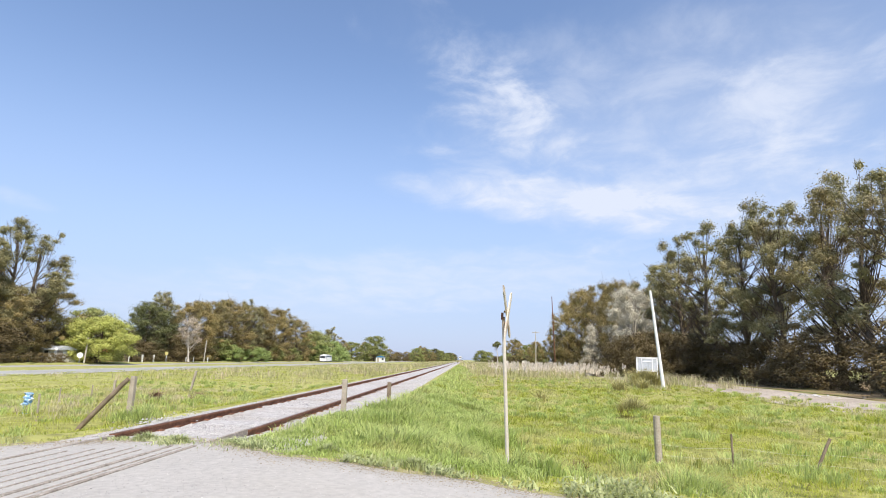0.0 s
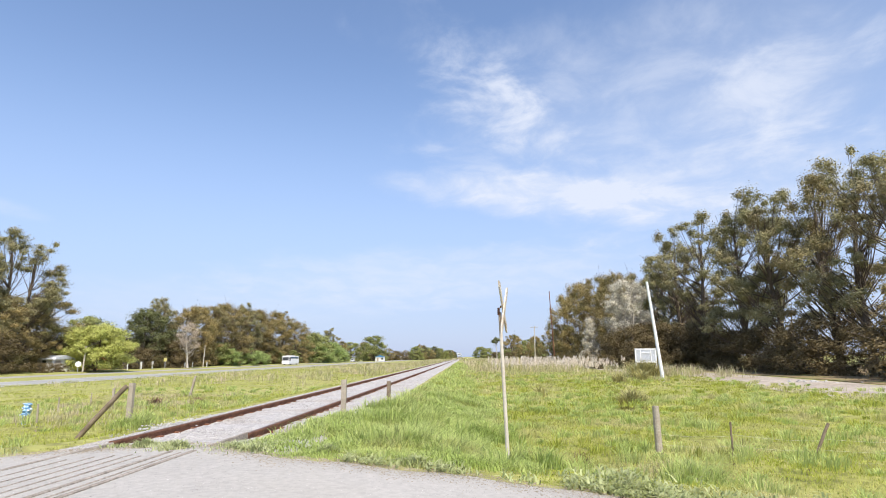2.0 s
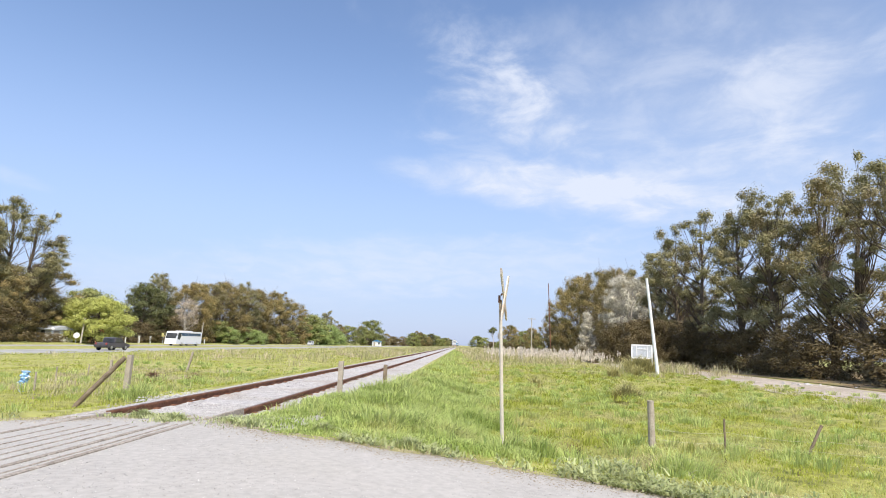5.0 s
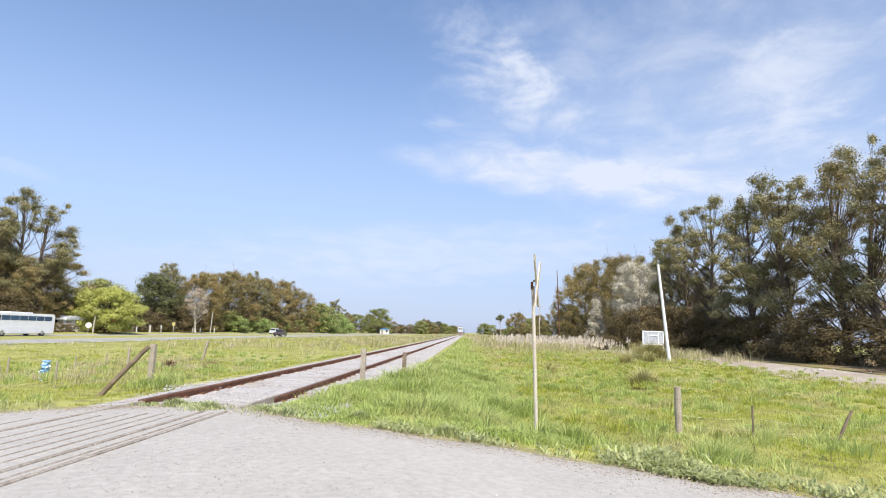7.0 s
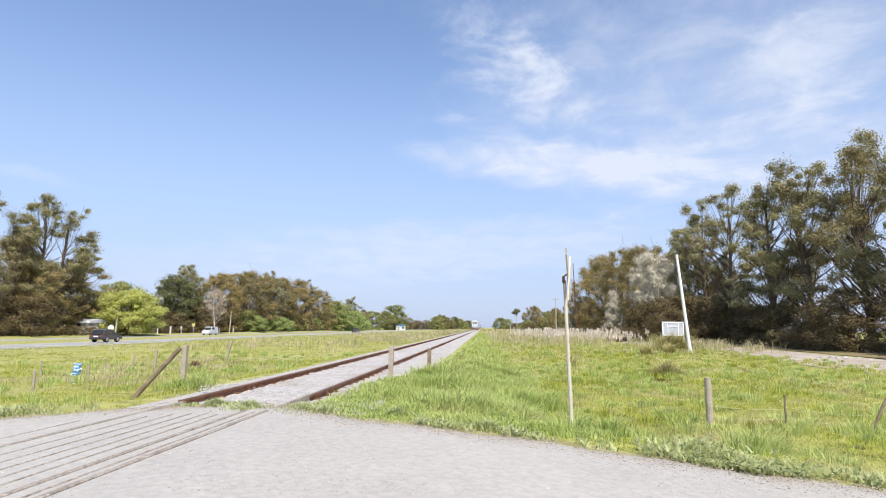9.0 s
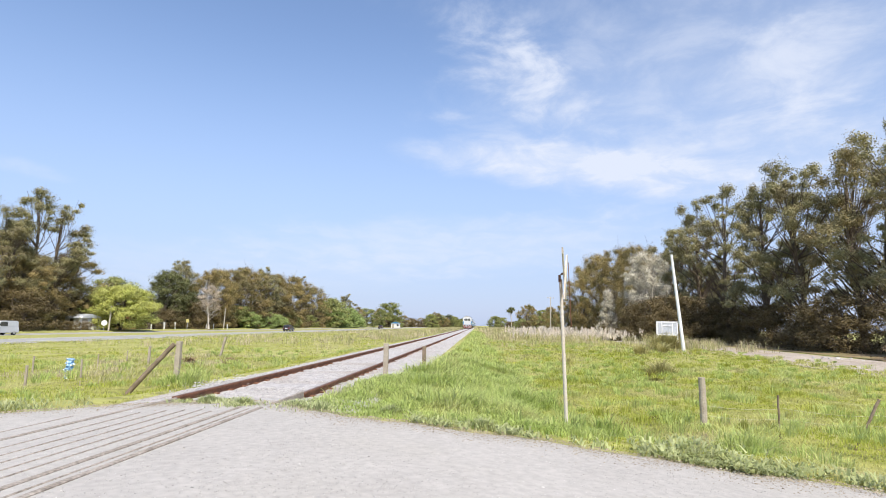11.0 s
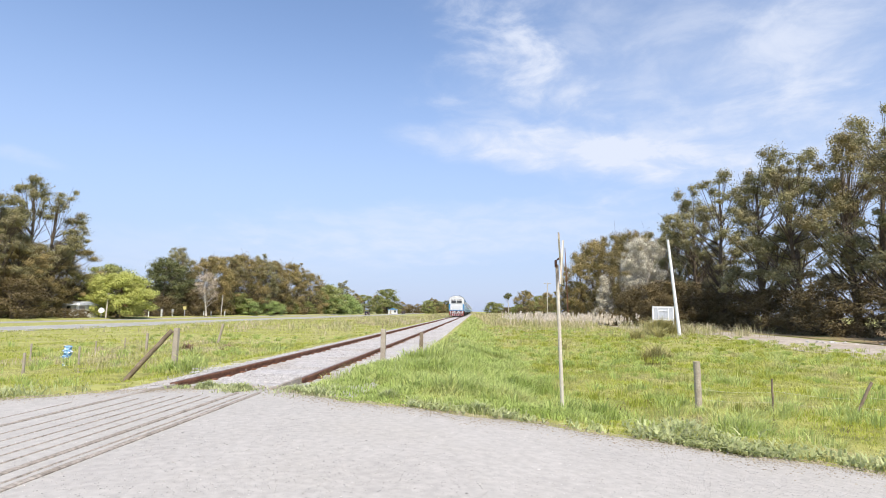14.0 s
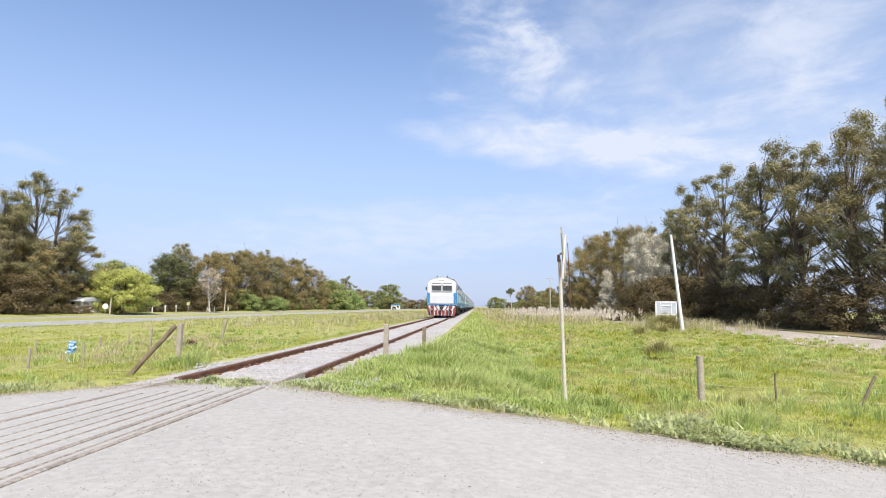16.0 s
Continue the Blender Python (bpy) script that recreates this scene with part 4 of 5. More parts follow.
def put(proto, x, y, scale=1.0, turn=0.0, label="", wide=1.0, z=-1.05, group=""):
    m = Matrix.Translation((x, y, z)) @ Matrix.Rotation(radians(turn), 4, "Z") @ Matrix.Diagonal((scale * wide, scale * wide, scale, 1))
    ob = copy_thing(proto, m)
    if label:
        ob["label"] = label
    if group:
        ob["group"] = group
    return ob


BUSHES = ((-64.5, 172, 5.2), (-64.0, 186, 5.6), (-64.0, 196, 4.6), (-62.5, 268, 9.5), (-60.5, 285, 10.0), (-60, 300, 7.5))


def build_trees():
    rng = random.Random(11)
    E = [build_tree("tree", "tall eucalyptus with sparse olive brown crown", 20 + k, 24, 5.6, 0.28, 100, 380, 0.20, M["euc" if k == 1 else "euc_grey"], M["bark"], 1.25) for k in range(3)]
    A = [build_tree("tree", "airy eucalyptus with bare limbs and open crown", 26 + k, 24, 5.4, 0.36, 60, 300, 0.20, M["euc_grey"], M["bark"], 1.05) for k in range(2)]
    R = [build_tree("tree", "broad eucalyptus with dense reddish olive crown", 30 + k, 19, 6.8, 0.06, 90, 400, 0.22, M["euc_red"], M["bark"], 1.55, "round") for k in range(2)]
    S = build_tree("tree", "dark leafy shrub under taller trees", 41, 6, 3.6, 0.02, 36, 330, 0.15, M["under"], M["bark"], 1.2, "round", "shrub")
    G = build_tree("tree", "leafy mid green roadside tree", 44, 10, 4.6, 0.08, 52, 340, 0.24, M["green"], M["bark"], 1.4, "round")
    P = build_tree("tree", "dark green dense conifer", 47, 16, 5.4, 0.08, 64, 320, 0.26, M["pine"], M["bark"], 1.5, "round")
    Wl = build_tree("tree", "bright yellow-green willow with rounded crown", 50, 8.9, 5.2, 0.12, 130, 560, 0.20, M["willow"], M["bark"], 1.2, "round")
    L = build_tree("tree", "fresh light green leafy bush", 45, 10, 4.6, 0.05, 60, 340, 0.25, M["fresh"], M["bark"], 1.4, "round")
    protos = E + A + R + [S, G, P, Wl, L]
    # the wood beyond the dirt track
    wood = "wood along the dirt track"
    # the first, at y = 44, stands out of view, added for its shadow
    spots = [(50.5, 44, 25, 0), (50.2, 55, 25.0, 3), (49.5, 62, 24, 4), (50.8, 69, 26.5, 3), (50.5, 75, 27.0, 1), (48.6, 83, 25.5, 2), (48.2, 91, 28.3, 0), (45.6, 100, 27.2, 4), (44.8, 110, 26.2, 2), (45, 120, 21.5, 0), (45.5, 130, 20.5, 2)]
    for k, (x, y, h, e) in enumerate(spots):
        put((E + A)[e], x, y, h / 24, 97 * k + 15, wide=rng.uniform(0.92, 1.1), group=wood)
    for k, (x, y, h) in enumerate(((46, 140, 22.5), (44, 150, 24.5), (42.3, 165, 25.6), (41.2, 185, 26.5), (40.6, 202, 25.5), (47, 176, 25), (48, 118, 16))):
        put(R[k % 2], x, y, h / 19, 41 * k, wide=0.85, group=wood)
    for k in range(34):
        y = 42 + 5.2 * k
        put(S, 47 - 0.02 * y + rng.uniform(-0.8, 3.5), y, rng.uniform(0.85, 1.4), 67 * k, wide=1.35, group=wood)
    for k in range(5):
        put(G, 38 + 2 * (k % 2), 262 + 26 * k, 0.9 + 0.15 * (k % 3), 50 * k, group=wood)
    for k, (x, y, h) in enumerate(((33.6, 103.5, 1.3), (36.4, 104, 1.45), (30.8, 107, 1.1), (38.5, 101, 1.4), (35, 99, 1.0))):
        put(S, x, y, h, 53 * k, wide=1.1, group=wood)
    # beyond the highway
    row = "trees beyond the highway"
    for k, (x, y, h, p) in enumerate(((-78, 66, 20, E[0]), (-76, 74, 21, E[1]), (-74, 82, 22.5, A[0]), (-71, 88, 20, E[0]), (-72, 94, 24.5, A[1]), (-71, 98, 23.0, A[0]), (-72.5, 104, 15, R[0]), (-80, 98, 18, R[1]), (-78, 110, 13, R[0]),
                                      (-69.5, 90, 13, R[1]), (-72, 98, 12, R[0]), (-76, 122, 12, G), (-71, 135, 14.5, P), (-72, 141, 14, P), (-74, 148, 18.5, E[0]), (-70, 154, 16.5, R[0]), (-71, 161, 17.5, R[1]), (-70, 169, 18.5, E[1]))):
        put(p, x, y, h / {A[0]: 24, A[1]: 24, E[0]: 24, E[1]: 24, E[2]: 24, R[0]: 19, R[1]: 19, G: 10, P: 16}[p], 83 * k, wide=1.15, group=row)
    for k, (x, y, h, p) in enumerate(((-70, 178, 19.5, R[1]), (-72, 188, 20.5, R[0]), (-70, 198, 21, E[2]), (-71, 210, 20.5, R[1]), (-70, 222, 21, R[0]), (-70, 236, 21.5, E[1]), (-68, 250, 18.5, R[1]), (-66, 268, 14.5, G), (-68, 284, 14, G), (-68, 312, 18, E[2]), (-66, 330, 12, R[0]), (-64, 352, 12, G), (-60, 374, 12.5, R[1]), (-58, 400, 11, G), (-48, 337, 15.5, G))):
        put(p, x, y, h / {A[0]: 24, A[1]: 24, E[0]: 24, E[1]: 24, E[2]: 24, R[0]: 19, R[1]: 19, G: 10, P: 16}[p], 59 * k, wide=1.2 if h > 15 else 1.4, group=row)
    for k in range(27):
        y = 78 + 7.7 * k
        if 91 < y < 105:
            continue
        put(S, -76 - rng.uniform(0, 4), y + 3, rng.uniform(1.2, 1.6), 17 * k, wide=1.5, group=row)
        if 88 < y < 118:
            continue
        put(G if k > 9 and k % 3 == 0 else S, -66.5 - rng.uniform(0, 3), y, rng.uniform(0.7, 1.2) * (0.8 if k > 9 and k % 3 == 0 else 1), 71 * k, wide=1.45, group=row)
    put(Wl, -63.6, 106.5, 1.0, 20, wide=1.2)
    for k, (x, y, h) in enumerate(BUSHES):
        put(L, x, y, h / 10, 47 * k, wide=1.5, group="fresh green bushes beyond the highway")
    # far down the line
    for k in range(16):
        f = k / 15
        y = 430 + 420 * f
        put((G, R[0], P)[k % 3], -33 + 22 * f + rng.uniform(-3, 3), y, rng.uniform(9, 13) / (10, 19, 16)[k % 3], 37 * k, wide=1.3, group="trees far down the line")
    for k, (x, y, h) in enumerate(((34, 200, 11.5), (30.5, 216, 10.0), (25.5, 262, 12.5), (37, 186, 12.5))):
        put(R[k % 2], x, y, h / 19, 63 * k, wide=1.1, group=wood)
    put(G, 15.5, 400, 0.95, 10, wide=1.4), put(G, 21, 430, 0.9, 70, wide=1.4), put(R[1], 34, 330, 0.75, 30)
    for k in range(8):
        put((G, R[1])[k % 2], -150 - 45 * k, 700 + rng.uniform(-60, 60), rng.uniform(0.9, 1.3), 41 * k, wide=1.5, group="trees far down the line")
        put((G, R[0])[k % 2], 60 + 40 * k, 560 + rng.uniform(-60, 60), rng.uniform(0.9, 1.3), 23 * k, wide=1.5, group="trees far down the line")
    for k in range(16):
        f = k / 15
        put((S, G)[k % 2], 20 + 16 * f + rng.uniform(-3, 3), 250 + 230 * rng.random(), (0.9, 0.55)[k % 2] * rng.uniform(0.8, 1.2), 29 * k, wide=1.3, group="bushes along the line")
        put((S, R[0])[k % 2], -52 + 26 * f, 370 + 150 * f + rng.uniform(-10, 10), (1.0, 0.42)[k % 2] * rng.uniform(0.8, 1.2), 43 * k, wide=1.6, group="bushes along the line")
    put(S, -64.8, 94.2, 0.3, 10, wide=1.5), put(S, -65.2, 99.5, 0.26, 50, wide=1.4), put(S, -65.4, 96.6, 0.3, 80, wide=1.3)
    for ob in protos:
        for o in (*ob.children_recursive, ob):
            bpy.data.objects.remove(o)
    # leafless trees
    a = build_tree("tree", "silvery leafless tree with a haze of pale twigs", 61, 16.8, 4.3, 0.48, 95, 420, 0.14, M["pale_twig"], M["palebark"], 1.05, "round")
    a.matrix_basis = pose(34.4, 107, -1.05, 0, 0, 30)
    b = build_tree("tree", "pointed leafless poplar of grey twigs before the wood", 62, 9.8, 2.5, 0.02, 130, 170, 0.18, M["grey_twig"], M["palebark"], 0.75, "cone")
    b.matrix_basis = pose(28.3, 112, -1.05)
    e = build_tree("tree", "slender tree with a small dark crown on a pale trunk", 63, 12.4, 2.0, 0.80, 20, 150, 0.3, M["pine"], M["palebark"], 0.9, "round")
    e.matrix_basis = pose(20.7, 300, -1.05)
    c = build_tree("tree", "leafless pale tree with fine brownish twigs", 8, 11.5, 2.9, 0.48, 60, 190, 0.15, M["brown_twig"], M["palebark"], 0.9, "round")
    c.matrix_basis = pose(-63, 141, -1.05)
    d = build_bare_tree("tree", "thin leafless tree rising above the wood", 9, 17, 0.9, M["twig"], n0=6)
    d.matrix_basis = pose(46, 130, -1.05)


# ---- grass ----
def blade_arrays(rng, P, h, w, lean=0.45, dirs=None):
    """Bent blades: three triangles each."""
    n = len(P)
    a = rng.uniform(0, math.tau, n) if dirs is None else dirs
    side = np.stack([np.cos(a), np.sin(a), 0 * a], 1)
    out = np.stack([-np.sin(a), np.cos(a), 0 * a], 1) * (h * rng.uniform(0.05, lean * 2, n))[:, None]
    up = np.array([0, 0, 1.0])
    w = (w * rng.uniform(0.7, 1.3, n))[:, None] * 0.5
    hh = h[:, None]
    V = np.stack([P - side * w, P + side * w, P - side * w * 0.75 + out * 0.35 + up * hh * 0.6, P + side * w * 0.75 + out * 0.35 + up * hh * 0.6, P + out + up * hh * (1 - 0.25 * lean)], 1)
    k = np.arange(n)[:, None] * 5
    T = np.concatenate([k + [0, 1, 3], k + [0, 3, 2], k + [2, 3, 4]])
    return V.reshape(-1, 3), T


def scatter(rng, n, x0, x1, y0, y1, near=1.0):
    """Places, denser towards y0 where near is over 1, gathered in tufts."""
    k = max(1, n // 22)
    cx, cy = rng.uniform(x0, x1, k), y0 + (y1 - y0) * rng.uniform(0, 1, k) ** near
    i = rng.randint(0, k, n)
    r = (0.07 + 0.005 * cy[i]) * rng.uniform(0.5, 2.2, k)[i]
    x, y = cx[i] + rng.normal(size=n) * r, cy[i] + rng.normal(size=n) * r
    return x, y


def build_grass():
    rng = np.random.RandomState(5)
    off = lambda x, y: y - road_edge(np.clip(x, -40, 40))
    def field(name, n, x0, x1, y0, y1, near, h0, h1, w, mat, label, keep):
        x, y = scatter(rng, n, x0, x1, y0, y1, near)
        ok = keep(x, y)
        x, y = x[ok], y[ok]
        h = h0 + (h1 - h0) * (0.25 + 0.9 * step(0.3, 0.75, clump_noise(x, y, 0.55))) * (0.25 + 1.3 * clump_noise(x, y, 1.9) ** 2) * rng.uniform(0.4, 1, len(x))
        wd = w * (1 + y / 28)
        h = h * np.where((x > 0) & (x < 3.4), 0.42 + 0.58 * step(10.2, 14.5, y), 1.0)
        P = np.stack([x, y, bed_height(x, y) - 0.03], 1)
        V, T = blade_arrays(rng, P, h * (1 - 0.6 * np.exp(-np.maximum(off(x, y), 0) / 0.5)), wd, 0.8)
        stuff(name, V, T, mat, label, "grass")
    right = lambda x, y: (off(x, y) > -0.12) & (x > 2.6 + 0.3 * np.sin(y * 0.8) * (y < 30)) & (x < 25.6 + 0.035 * np.maximum(y - 30, 0) + 0.8 * np.sin(y * 0.7))
    field("meadow_grass", 100000, 2.0, 17, 6.6, 24, 1.5, 0.03, 0.17, 0.009, M["blade"], "bright green meadow grass with yellow tufts", right)
    field("meadow_grass", 60000, 2.0, 30, 22, 75, 1.4, 0.05, 0.30, 0.014, M["blade"], "bright green meadow grass with yellow tufts", right)
    bank = lambda x, y: (off(x, y) > -0.05) & (x > 1.22 + 0.12 * np.sin(y * 2.3) + 1.40 * step(11.5, 18.0, y)) & (x < 3.6 + 2.8 * clump_noise(x, y, 0.35))
    field("tall_grass", 62000, 1.2, 6.0, 8.0, 24, 1.3, 0.08, 0.58, 0.011, M["tall"], "lush tall grass along the ballast and road edge", bank)
    field("tall_grass", 24000, 2.5, 6.5, 22, 140, 1.6, 0.12, 0.50, 0.014, M["tall"], "lush tall grass along the ballast", bank)
    left = lambda x, y: (off(x, y) > 0.0) & (x < np.where(y < 10.5, -1.7, -2.3) - 0.3 * np.sin(y * 0.9))
    field("meadow_grass", 80000, -18, -1.8, 6.6, 34, 1.5, 0.03, 0.20, 0.008, M["blade"], "yellowing roadside meadow grass", left)
    field("meadow_grass", 34000, -32, -3, 30, 110, 1.3, 0.04, 0.24, 0.012, M["blade"], "yellowing roadside meadow grass", left)
    # tussocks over the meadows
    for n, x0, x1, y0, y1, mat in ((430, 3.2, 20, 8.5, 32, "tall"), (300, 3.2, 26, 12.0, 60, "blade"), (260, 3.2, 28, 25, 75, "tall"), (220, -18, -3.5, 10.5, 40, "tall"), (130, 2.5, 5.0, 9.5, 26, "tall")):
        cx, cy = rng.uniform(x0, x1, n), y0 + (y1 - y0) * rng.uniform(0, 1, n) ** 1.3
        ok = off(cx, cy) > 0.35
        cx, cy = cx[ok], cy[ok]
        big = rng.uniform(0.4, 1.0, len(cx)) ** 2
        i = np.repeat(np.arange(len(cx)), 70)
        q = rng.normal(size=(len(i), 2)) * (0.05 + 0.10 * big[i])[:, None]
        x, y = cx[i] + q[:, 0], cy[i] + q[:, 1]
        P = np.stack([x, y, bed_height(x, y) - 0.03], 1)
        face = np.arctan2(q[:, 1], q[:, 0]) - math.pi / 2 + rng.normal(size=len(i)) * 0.5
        V, T = blade_arrays(rng, P, (0.10 + 0.32 * big[i]) * rng.uniform(0.5, 1, len(i)), 0.010 * (1 + y / 28), 0.6, face)
        stuff("tussock_grass", V, T, M[mat], "green grass tussocks over the meadow", "grass")
    # lone green clumps
    for name, spots, mat, label in (
        ("grass_clump", ((-2.75, 13.6, 0.42), (-3.1, 13.3, 0.3), (-2.3, 12.6, 0.3), (5.7, 9.4, 0.35), (5.3, 9.7, 0.3), (7.9, 9.8, 0.6), (8.4, 10.3, 0.5), (-7.6, 11.6, 0.6), (-9.3, 12.8, 0.7)), M["tall"], "dense clump of long green grass"),
        ("weed_clump", ((-0.12, 10.6, 0.30), (-0.1, 8.8, 0.22), (-0.3, 9.2, 0.24), (0.50, 13.3, 0.22), (-1.7, 9.6, 0.3), (1.3, 9.4, 0.28), (1.3, 8.75, 0.26), (1.7, 8.4, 0.3), (0.50, 8.55, 0.2), (-1.25, 9.4, 0.25), (3.85, 7.85, 0.25), (2.6, 8.5, 0.2)), M["weed"], "low green weed clump beside the rail"),
        ("meadow_shrub", ((11.9, 27.0, 0.6), (11.5, 26.8, 0.35), (12.4, 27.2, 0.3), (21.3, 57.2, 1.5), (22.1, 57.4, 1.3), (20.7, 55.2, 0.7), (19.5, 51, 0.6), (8.6, 33, 0.4), (16.5, 47, 0.7)), M["olive"], "low olive brown shrub in the meadow"),
        ("russet_weed", ((7.0, 13.6, 0.22), (8.4, 16.0, 0.16), (-9.9, 27.5, 0.5), (-8.3, 28.5, 0.45)), M["russet"], "small russet brown weed in the meadow")):
        for x, y, r in spots:
            n = int((900 if M["olive"] is not mat else 420) * max(r, 0.4))
            q = rng.normal(size=(n, 2)) * r * (0.3 if name == "meadow_shrub" else 0.42)
            P = np.stack([x + q[:, 0], y + q[:, 1], ground_height(x + q[:, 0], y + q[:, 1]) - 0.03], 1)
            h = (0.30 + 0.75 * r) * np.exp(-(q**2).sum(1) / (r * r)) * rng.uniform(0.5, 1, n) * {"weed_clump": 0.42, "meadow_shrub": 2.0}.get(name, 1)
            V, T = blade_arrays(rng, P, h, np.full(n, {"grass_clump": 0.016, "weed_clump": 0.018, "meadow_shrub": 0.014 + 0.0009 * y, "russet_weed": 0.03}[name]), 0.6)
            stuff(name, V, T, mat, label, "grass")
    # broad-leaved weeds along the road's edge
    x = np.concatenate([rng.uniform(1.2, 9.5, 650), rng.normal(6.5, 0.5, 1500), rng.normal(4.2, 0.15, 120), rng.normal(1.9, 0.3, 200), rng.normal(3.1, 0.4, 200), rng.normal(8.2, 0.3, 260)])
    x = x[(x > 5.6) | (clump_noise(x, 0 * x + 3.3, 1.3) > 0.5)]
    y = road_edge(x) - 0.06 + np.abs(rng.normal(size=len(x))) * np.where(x > 5.6, 0.36, 0.3)
    P = np.stack([x, y, ground_height(x, y) + rng.uniform(0, 0.20, len(x)) * (0.1 + 0.9 * step(5.2, 6.2, x)) * step(0.25, 0.8, clump_noise(x, y, 2.5))], 1)
    V, T = blade_arrays(rng, P, rng.uniform(0.04, 0.11, len(x)), np.full(len(x), 0.028), 1.3)
    stuff("broadleaf_weeds", V, T, M["weed"], "grey-green broad-leaved weeds along the gravel edge", "weeds")
    x = np.concatenate([rng.uniform(-12, -1.6, 4200), rng.normal(-7.4, 0.7, 1400), rng.normal(-3.3, 0.5, 1100), rng.normal(-5.2, 0.4, 800)])
    y = road_edge(x) + 0.05 + np.abs(rng.normal(size=len(x))) * 0.5
    P = np.stack([x, y, ground_height(x, y) + rng.uniform(0, 0.10, len(x)) * step(0.3, 0.8, clump_noise(x, y, 2.0))], 1)
    V, T = blade_arrays(rng, P, rng.uniform(0.04, 0.13, len(x)), np.full(len(x), 0.016), 1.0)
    stuff("broadleaf_weeds", V, T, M["weed"], "pale green weeds along the gravel edge", "weeds")
    # weeds at the end of the crossing
    x, y = np.concatenate([rng.normal(-0.2, 0.3, 1000), rng.normal(0.45, 0.16, 520), rng.uniform(1.0, 1.8, 840)]), np.concatenate([rng.normal(8.95, 0.22, 1000), rng.normal(8.5, 0.14, 520), rng.normal(9.0, 0.4, 840)])
    ok = clump_noise(x, y, 2.6) > 0.45
    x, y = x[ok], y[ok]
    P = np.stack([x, y, np.maximum(bed_height(x, y), np.where(y < road_edge(x), 0.0, -1.0))], 1)
    V, T = blade_arrays(rng, P, rng.uniform(0.02, 0.075, len(x)), np.full(len(x), 0.014), 0.9)
    stuff("crossing_weeds", V, T, M["weed"], "low green weeds between the rails at the crossing", "weeds")
    # dry grass and reeds
    def reeds(name, n, x0, x1, y0, y1, h0, h1, w, mat, label, keep=None):
        x, y = scatter(rng, n, x0, x1, y0, y1)
        if keep is not None:
            ok = keep(x, y)
            x, y = x[ok], y[ok]
        P = np.stack([x, y, bed_height(x, y) - 0.03], 1)
        V, T = blade_arrays(rng, P, rng.uniform(h0, h1, len(x)), np.full(len(x), w) * (1 + y / 120), 0.45)
        stuff(name, V, T, mat, label, "reeds")
    reeds("dry_grass", 9000, -15, -5.5, 18, 33, 0.08, 0.30, 0.012, M["dry"], "dry straw-coloured grass along the fence", lambda x, y: clump_noise(x, y, 0.4) > 0.44)
    reeds("dry_grass", 15000, -27, -7, 42, 190, 0.15, 0.6, 0.024, M["dry"], "dry tall grass beside the highway", lambda x, y: clump_noise(x, y, 0.12) + clump_noise(x, y, 0.5) > 0.9)
    reeds("dry_grass", 14000, -14, -3.4, 45, 420, 0.2, 0.95, 0.03, M["dry"], "dry tall grass beside the line", lambda x, y: clump_noise(x, y, 0.13) > 0.40 + 0.2 * (1 - step(45, 75, y)))
    reeds("dry_grass", 5000, 4, 22, 48, 90, 0.1, 0.6, 0.022, M["dry"], "dry grass tufts in the meadow", lambda x, y: clump_noise(x, y, 0.3) > 0.52)
    reeds("reed_bed", 22000, 6, 30, 66, 150, 0.3, 1.35, 0.03, M["dry"], "pale dry reeds at the end of the meadow", lambda x, y: (x < 11 + 0.13 * y) & (clump_noise(x, y, 0.16) > 0.62 - 0.3 * step(66, 95, y)))
    reeds("reed_bed", 3200, 21, 31, 57, 76, 0.25, 1.5, 0.024, M["dry"], "pale dry reeds beside the leaning pole", lambda x, y: clump_noise(x, y, 0.4) > 0.42)
    reeds("reed_bed", 8000, 5, 30, 150, 420, 0.7, 1.5, 0.09, M["dry"], "pale dry reeds along the line")
    # plumes
    n = 420
    x, y = rng.uniform(9, 29, n), rng.uniform(84, 128, n)
    for gx, gy in ((21, 92), (24, 95), (17, 100), (13, 90)):
        i = rng.randint(0, n, 60)
        x[i], y[i] = rng.normal(gx, 1.6, 60), rng.normal(gy, 2.5, 60)
    z = ground_height(x, y) + rng.uniform(0.7, 1.9, n)
    i = np.repeat(np.arange(n), 26)
    P = np.stack([x[i] + rng.normal(size=len(i)) * 0.07, y[i] + rng.normal(size=len(i)) * 0.07, z[i] + rng.uniform(-0.45, 0.35, len(i))], 1)
    V, T = blade_arrays(rng, P, rng.uniform(0.15, 0.4, len(i)), np.full(len(i), 0.06), 0.35)
    stuff("pampas_grass", V, T, M["plume"], "pampas grass with pale feathery plumes", "reeds")


